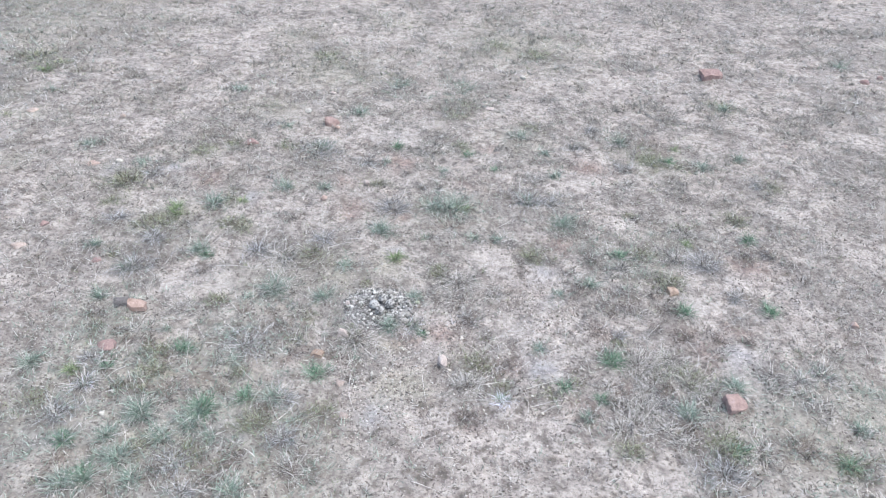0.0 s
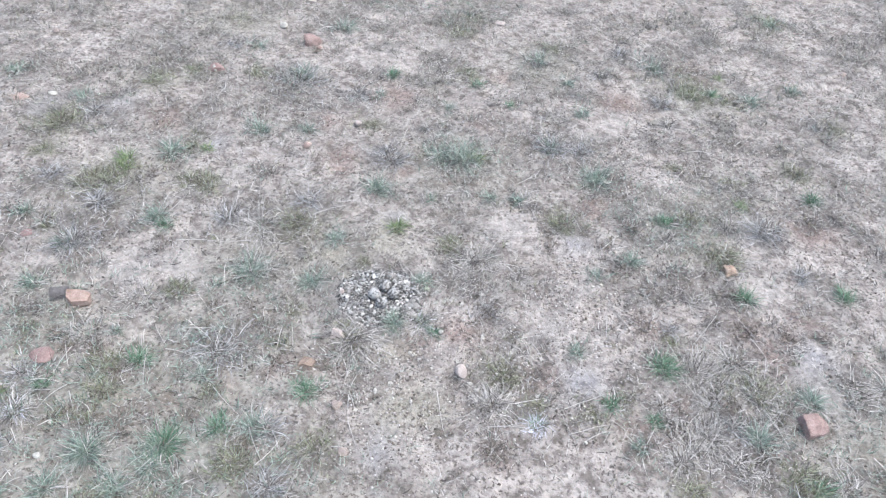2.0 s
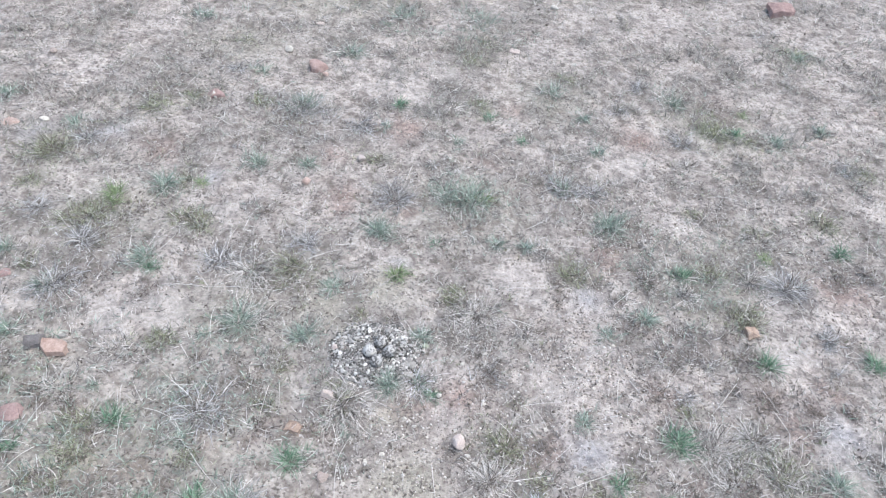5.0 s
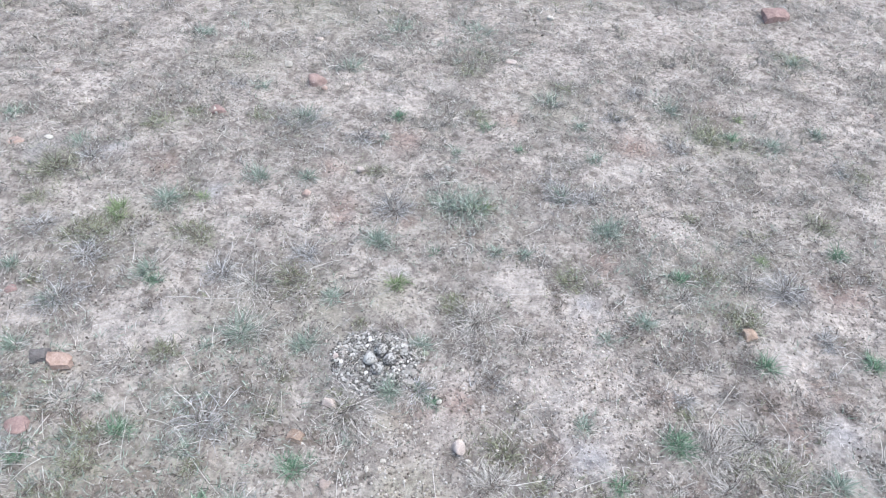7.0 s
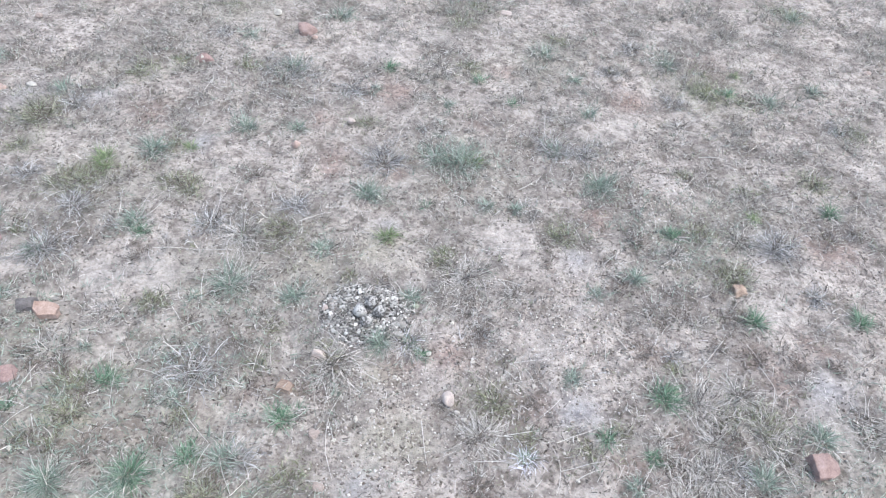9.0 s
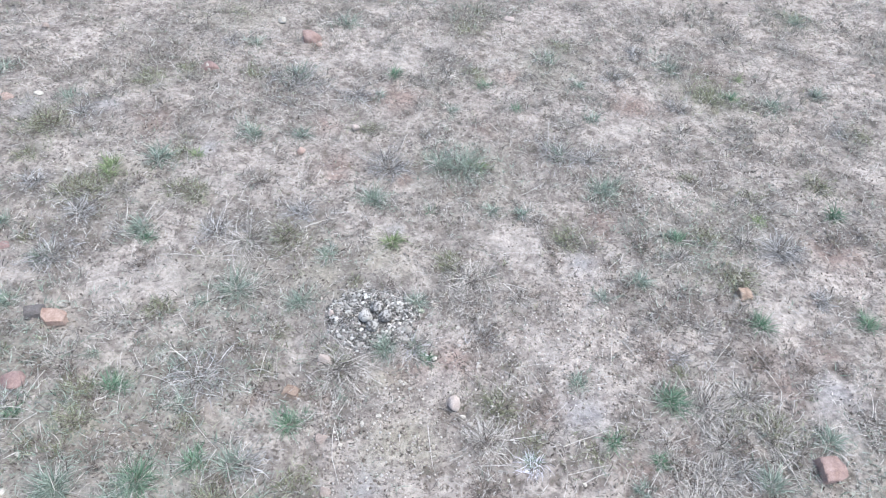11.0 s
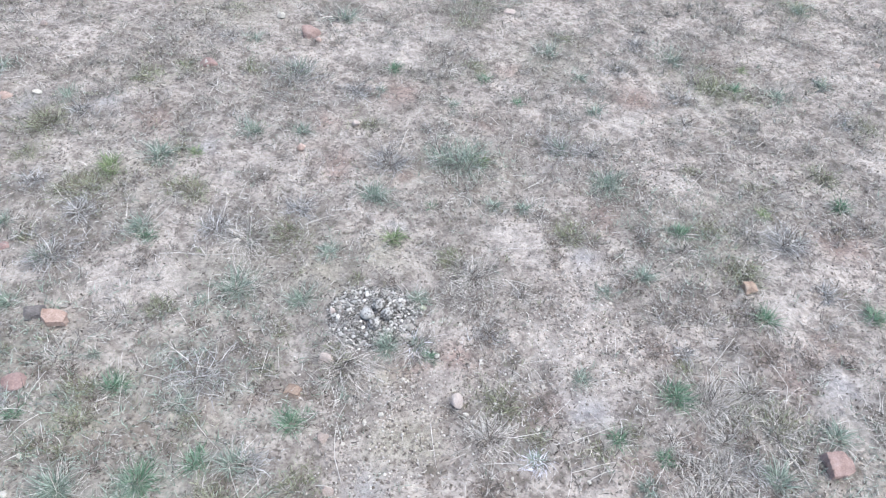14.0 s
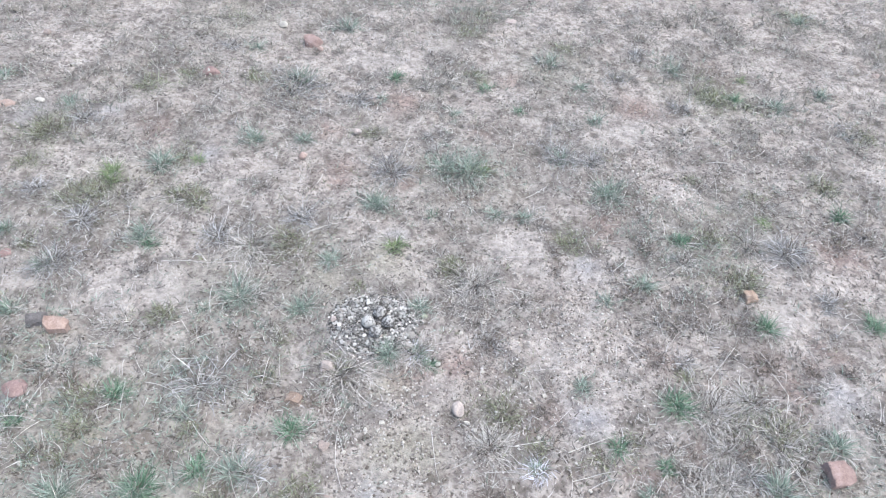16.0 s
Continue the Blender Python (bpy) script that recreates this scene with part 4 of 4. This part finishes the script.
def shard_mesh(seed, size, material, chops, point):
    """An angular broken lump: a block with corners struck off, edges worn round, faces uneven."""
    rng = np.random.default_rng(seed)
    bm = bmesh.new()
    bmesh.ops.create_cube(bm, size=2.0)
    for _ in range(chops):
        way = Vector(rng.normal(0, 1, 3) + np.array([0, 0, 0.3])).normalized()
        bmesh.ops.bisect_plane(bm, geom=bm.verts[:] + bm.edges[:] + bm.faces[:], plane_co=way * rng.uniform(0.85, 1.15), plane_no=way, clear_outer=True)
        bmesh.ops.holes_fill(bm, edges=[e for e in bm.edges if e.is_boundary], sides=0)
    for v in bm.verts:
        v.co.x, v.co.y = v.co.x * (1 - point * (v.co.z + 1) / 2), v.co.y * (1 - point * (v.co.z + 1) / 2)
    bmesh.ops.bevel(bm, geom=bm.edges[:], offset=0.30 * (1 - 0.7 * point), segments=3, profile=0.6, affect="EDGES", clamp_overlap=True)
    bmesh.ops.triangulate(bm, faces=bm.faces[:])
    for _ in range(2):
        bmesh.ops.subdivide_edges(bm, edges=[e for e in bm.edges if e.calc_length() > 0.3], cuts=1)
        bmesh.ops.triangulate(bm, faces=bm.faces[:])
    shift = Vector(rng.uniform(-50, 50, 3))
    for v in bm.verts:
        p = v.co * (1 + 0.12 * noise.noise(v.co * 1.1 + shift) + 0.06 * noise.noise(v.co * 3.3 + shift))
        v.co = Vector((p.x * size[0] / 2, p.y * size[1] / 2, p.z * size[2] / 2))
    low = min(v.co.z for v in bm.verts)
    for v in bm.verts:
        v.co.z -= low
    bmesh.ops.recalc_face_normals(bm, faces=bm.faces[:])
    mesh = bpy.data.meshes.new("stone")
    bm.to_mesh(mesh)
    bm.free()
    mesh.materials.append(material)
    return mesh


def wedge_mesh(seed, size, material):
    """A three-sided splinter of stone, its point over one end."""
    bm = bmesh.new()
    for corner in [(-0.5, -0.42, 0), (0.55, -0.5, 0), (0.45, 0.3, 0), (-0.4, 0.5, 0), (-0.28, 0.02, 1.0), (0.0, 0.1, 0.8)]:
        bm.verts.new([a * b for a, b in zip(corner, size)])
    bmesh.ops.convex_hull(bm, input=bm.verts[:])
    bmesh.ops.bevel(bm, geom=bm.edges[:], offset=0.0028, segments=2, profile=0.6, affect="EDGES", clamp_overlap=True)
    bmesh.ops.triangulate(bm, faces=bm.faces[:])
    bmesh.ops.subdivide_edges(bm, edges=[e for e in bm.edges if e.calc_length() > 0.008], cuts=2)
    shift = Vector((seed, 0, 0))
    for v in bm.verts:
        v.co += Vector((0.0016, 0.0016, 0.0012)) * noise.noise(v.co * 120 + shift)
    bmesh.ops.recalc_face_normals(bm, faces=bm.faces[:])
    mesh = bpy.data.meshes.new("stone")
    bm.to_mesh(mesh)
    bm.free()
    mesh.materials.append(material)
    return mesh


def lay_shard(name, seed, x, y, size, turn, material, label, category="stone", chops=4, sink=0.3, tilt=0.0, roll=0.0, point=0.0, group=""):
    ob = new(name, shard_mesh(seed, size, material, chops, point))
    ob.matrix_world = pose(x, y, height_at(x, y) - sink * size[2], tilt, roll, turn)
    return tagged(ob, label, category, group)


def lay_stone(name, seed, x, y, size, turn, material, label, category="stone", blocky=0.0, sink=0.3, tilt=0.0, cuts=3, group="", taper=0.0):
    ob = new(name, stone_mesh(seed, size, material, blocky, cuts, 0.16 if blocky < 0.7 else 0.07, taper))
    ob.matrix_world = pose(x, y, height_at(x, y) - sink * size[2], tilt, tilt * 0.6, turn)
    return tagged(ob, label, category, group)


lay_shard("brick_fragment", 1, -0.827, 0.003, (0.063, 0.044, 0.030), 2, M_BRICK, "broken orange-red brick lump on dry soil", "brick", 7, 0.15, 6)
lay_shard("brick_fragment", 2, 1.148, -0.446, (0.064, 0.060, 0.040), 2, M_ROSE, "worn orange-red brick lump half sunk in grass", "brick", 3, 0.3, 6)
lay_stone("red_stone", 3, -0.868, -0.193, (0.064, 0.052, 0.028), 10, M_RED, "flat dark red stone lying in dead grass", sink=0.45)
lay_stone("pink_stone", 4, 0.229, -0.262, (0.036, 0.040, 0.036), 20, M_PINK, "pale pink worn stone on gravelly soil", blocky=0.35, sink=0.05)
pointed = new("buff_stone", wedge_mesh(5, (0.046, 0.036, 0.034), M_PINK))
pointed.matrix_world = pose(-0.106, -0.124, height_at(-0.106, -0.124) - 0.004, 0, 0, 4)
tagged(pointed, "pointed pale buff stone beside the nest", "stone")
lay_shard("rust_stone", 6, -0.183, -0.221, (0.040, 0.030, 0.026), -20, M_TAWNY, "small rust-orange stone beside dead grass", chops=5, sink=0.4)
lay_stone("white_stone", 7, 0.183, -0.120, (0.017, 0.014, 0.012), 10, M_WHITE, "small angular white stone in the grass", blocky=0.5)
lay_stone("buff_stone", 8, -0.245, 0.722, (0.034, 0.032, 0.030), 0, M_RUST, "round buff stone on dry soil", sink=0.2)
lay_stone("buff_stone", 9, -0.065, 0.872, (0.032, 0.030, 0.027), 50, M_PINK, "round buff stone on dry soil", sink=0.05)
lay_stone("brick_fragment", 10, -0.276, 1.475, (0.098, 0.074, 0.066), 15, M_ROSE, "brick-red lump among dead grass", "brick", 0.5, 0.3, 6)
lay_stone("rust_stone", 11, -0.240, 1.432, (0.028, 0.026, 0.020), 0, M_RUST, "small rust-orange stone against a brick lump")
lay_stone("red_stone", 12, -0.640, 1.225, (0.080, 0.060, 0.040), 0, M_RED, "flat dark red stone with a white fleck", sink=0.35)
lay_stone("white_chip", 13, -0.637, 1.200, (0.011, 0.009, 0.036), 0, M_WHITE, "thin white quartz chip leaning on a stone", sink=0.05, blocky=0.6, tilt=-30)
lay_stone("brick_fragment", 14, -1.318, 1.000, (0.072, 0.060, 0.034), 25, M_RUST, "pale brick lump sunk in the soil", "brick", 0.3, 0.65)
lay_stone("red_stone", 15, -1.052, 0.262, (0.045, 0.034, 0.024), 0, M_RED, "low red-brown stone half buried in soil", sink=0.55)
lay_stone("rust_stone", 16, -0.101, -0.350, (0.034, 0.030, 0.018), 40, M_BUFF, "flat brown stone sunk in bare soil", sink=0.4)
lay_stone("rust_stone", 17, -0.081, -0.487, (0.032, 0.030, 0.020), -30, M_BUFF, "flat brown stone sunk in bare soil", sink=0.4)
lay_shard("rust_stone", 18, 1.120, 0.110, (0.038, 0.034, 0.026), 10, M_TAWNY, "pale orange stone between dead tufts", sink=0.35)
lay_stone("white_stone", 19, -1.200, 1.005, (0.040, 0.024, 0.016), -8, M_WHITE, "flat white stone on dry soil")
lay_stone("white_stone", 20, -0.407, 1.610, (0.036, 0.032, 0.032), 0, M_WHITE, "small white stone in the grass", sink=0.05)
lay_stone("pink_stone", 21, -1.330, 1.480, (0.036, 0.028, 0.020), 0, M_BUFF, "pale tan stone in the grass")
lay_stone("red_stone", 22, 2.130, 1.370, (0.046, 0.046, 0.030), 0, M_BUFF, "low dull stone in thick dead grass", sink=0.65)
lay_stone("white_stone", 23, 0.583, 1.700, (0.058, 0.050, 0.022), 5, M_PINK, "flat pale stone level with the soil", sink=0.5)
lay_shard("red_stone", 24, 2.032, 2.262, (0.135, 0.085, 0.072), 8, M_RED, "large dark red rock among dead grass", "rock", 9, 0.35, 8)
lay_stone("red_stone", 25, 3.050, 2.250, (0.070, 0.055, 0.035), 0, M_RED, "dark red stone in the grass")
lay_stone("red_stone", 26, 3.205, 2.340, (0.040, 0.040, 0.034), 0, M_RED, "dark red stone in the grass")
lay_stone("pink_stone", 27, 1.740, -0.070, (0.038, 0.034, 0.028), 0, M_RUST, "pinkish rounded stone in dead grass")
lay_stone("white_stone", 28, -0.785, -0.483, (0.020, 0.018, 0.016), 10, M_WHITE, "small bright white stone on the soil", blocky=0.3)
lay_stone("white_stone", 29, -0.292, 1.845, (0.046, 0.030, 0.020), 20, M_PINK, "pale flat stone in the grass")
lay_stone("white_stone", 30, 0.828, 2.140, (0.040, 0.034, 0.034), -10, M_WHITE, "pale stone in the grass", sink=0.1)
lay_stone("buff_stone", 31, -1.372, 0.345, (0.062, 0.045, 0.026), 0, M_BUFF, "flat tan stone level with the soil", sink=0.55)
lay_stone("brick_fragment", 32, -1.796, 1.536, (0.076, 0.060, 0.036), 0, M_BUFF, "dull brick lump sunk in the soil", "brick", 0.3, 0.72)
lay_stone("red_stone", 40, -1.330, 0.488, (0.040, 0.034, 0.024), 0, M_RED, "small dark red stone in dead grass", sink=0.4)
lay_stone("white_stone", 41, 1.409, 2.202, (0.036, 0.030, 0.020), 0, M_PINK, "pale flat stone in the grass", sink=0.3)
lay_stone("pale_pebble", 33, -0.099, 0.024, (0.020, 0.018, 0.018), 15, M_PINK, "pale pebble beside the nest rim")
lay_stone("greenish_pebble", 34, 0.150, 0.038, (0.023, 0.019, 0.016), 15, M_MOSSY, "greenish pebble beside the nest rim")

lay_shard("dark_stone", 38, -0.884, 0.021, (0.052, 0.040, 0.026), 10, M_DARK, "dark grey-brown stone beside a brick lump", sink=0.4)
lay_stone("grey_stone", 39, -0.826, 0.050, (0.024, 0.018, 0.014), 20, M_FLAT, "small grey stone behind a brick lump", blocky=0.3)
lay_stone("grey_stone", 35, 0.110, -0.028, (0.028, 0.026, 0.018), 15, M_FLAT, "flat grey-brown stone at the nest rim", blocky=0.3)
lay_stone("grey_stone", 36, 0.100, -0.061, (0.034, 0.022, 0.016), -10, M_FLAT, "flat grey-brown stone at the nest rim", blocky=0.3)
lay_stone("grey_stone", 37, 0.135, -0.050, (0.034, 0.018, 0.014), 20, M_FLAT, "flat grey-brown stone at the nest rim", blocky=0.3)

PALE_PEBBLES = [
    (0.252, -0.014, 0.014), (0.317, 0.020, 0.012), (0.564, -0.023, 0.013), (0.689, 0.056, 0.012), (0.814, 0.046, 0.012), (0.353, -0.119, 0.009),
    (0.302, -0.143, 0.012), (0.457, -0.216, 0.014), (0.608, -0.085, 0.012), (0.628, -0.161, 0.010), (0.422, -0.338, 0.013), (0.346, -0.462, 0.010),
    (0.529, -0.474, 0.012), (0.389, -0.245, 0.009), (0.250, -0.294, 0.015), (0.267, -0.314, 0.016), (0.223, -0.224, 0.014), (0.256, -0.331, 0.010),
    (0.038, -0.295, 0.017), (0.027, -0.316, 0.011), (-0.003, -0.313, 0.015), (0.093, -0.188, 0.014),
]
PALE_CHIPS = [
    (0.106, -0.195, 0.011), (0.119, -0.212, 0.013), (-0.052, -0.368, 0.013), (0.051, -0.226, 0.009), (0.066, -0.348, 0.008), (1.412, 0.340, 0.010),
    (1.181, 0.059, 0.010), (1.020, 0.502, 0.010), (1.471, 0.459, 0.010), (-0.784, 0.190, 0.009), (-0.834, 0.056, 0.015), (-0.786, -0.388, 0.014),
    (-0.006, 0.211, 0.009), (0.040, 0.240, 0.008), (0.714, -0.238, 0.009), (0.174, -0.165, 0.010), (-0.015, -0.351, 0.009), (0.150, -0.241, 0.009),
    (0.122, -0.479, 0.010), (0.068, -0.506, 0.009), (0.126, -0.417, 0.009), (0.184, -0.466, 0.009),
]
for k, (x, y, s) in enumerate(PALE_PEBBLES + PALE_CHIPS):
    lay_shard("white_pebble", 50 + k, x, y, (s * 0.8, s * 0.65, s * 0.5), 40 * k, M_WHITE, "small pale quartz pebble on gravelly soil", "pebble", 6, tilt=10 * (k % 3), group="pale pebbles")


# ---- the nest: a scrape ringed with small pebbles, four eggs in the middle ----
nest = thing("ground_nest", NEST[0], NEST[1], height_at(NEST[0], NEST[1]), "ring of grey pebbles round a bare ground scrape", "nest")
pebble_rng = np.random.default_rng(77)
pebble_meshes = [stone_mesh(700 + k, (1, pebble_rng.uniform(0.7, 0.95), pebble_rng.uniform(0.45, 0.75)), M_PEBBLE, pebble_rng.uniform(0.3, 0.8), 2, 0.42) for k in range(9)]
for mesh in pebble_meshes:
    mesh.name = "pebble"
    mesh.polygons.foreach_set("use_smooth", np.zeros(len(mesh.polygons), bool))
placed = []
EGGS = [(-0.002, 0.006), (0.028, 0.036), (0.050, 0.004), (0.018, -0.025)]
tries = 0
while len(placed) < 299:
    tries += 1
    ang, rad = pebble_rng.uniform(0, 2 * np.pi), NEST[2] * pebble_rng.uniform(0, 1) ** 0.5
    rad *= 1 + 0.10 * np.sin(3 * ang + 1) + 0.07 * np.sin(7 * ang) + 0.05 * np.sin(13 * ang)
    px, py = NEST[0] + 1.12 * rad * np.cos(ang) + 0.006, NEST[1] + rad * np.sin(ang)
    s = (0.0072 + 0.0075 * pebble_rng.random() ** 1.5) * (0.8 if rad > 0.10 else 1.0)
    if min(np.hypot(px - ex, py - ey) for ex, ey in EGGS) < 0.018 + s * 0.3:
        continue
    if np.hypot(px + 0.050, py + 0.012) < 0.024 and pebble_rng.random() < 0.8:
        continue
    near = [q for q in placed if np.hypot(px - q[0], py - q[1]) < 0.34 * (s + q[2])]
    if len(near) > min(tries // 4000, 3):
        continue
    z = min(max([height_at(px, py) - 0.02 * s] + [q[3] + 0.30 * q[2] for q in near]), height_at(px, py) + 0.006)
    placed.append((px, py, s, z))
    pebble = new("pebble", pebble_meshes[len(placed) % len(pebble_meshes)])
    pebble.parent = nest
    tip = Euler([pebble_rng.normal(0, 0.25), pebble_rng.normal(0, 0.25), pebble_rng.uniform(0, 6.3)])
    pebble.matrix_basis = Matrix.LocRotScale((px - nest.location.x, py - nest.location.y, z - nest.location.z), tip, (s, s, s))


def egg_mesh(material):
    """A pear-shaped wader's egg, lying along x with the thin end at +x."""
    bm = bmesh.new()
    bmesh.ops.create_uvsphere(bm, u_segments=32, v_segments=20, radius=1.0)
    for v in bm.verts:
        along = v.co.z
        girth = 1 - 0.24 * along - 0.06 * along * along
        v.co = Vector((along * 0.0196, v.co.x * 0.0168 * girth, v.co.y * 0.0168 * girth))
    for f in bm.faces:
        f.smooth = True
    mesh = bpy.data.meshes.new("egg")
    bm.to_mesh(mesh)
    bm.free()
    mesh.materials.append(material)
    return mesh


pale_egg, dark_egg = egg_mesh(M_PALE_EGG), egg_mesh(M_EGG)
for k, (x, y) in enumerate(EGGS):
    egg = new("egg", pale_egg if k == 0 else dark_egg)
    turn = math.degrees(math.atan2(-0.001 - y, 0.026 - x))
    egg.matrix_world = pose(x, y, height_at(x, y) + 0.0155, 60 * k, 24, turn)
    tagged(egg, "pale grey egg with few speckles, in a pebble nest" if k == 0 else "grey egg thickly blotched dark brown, in a pebble nest", "egg", "clutch of eggs")
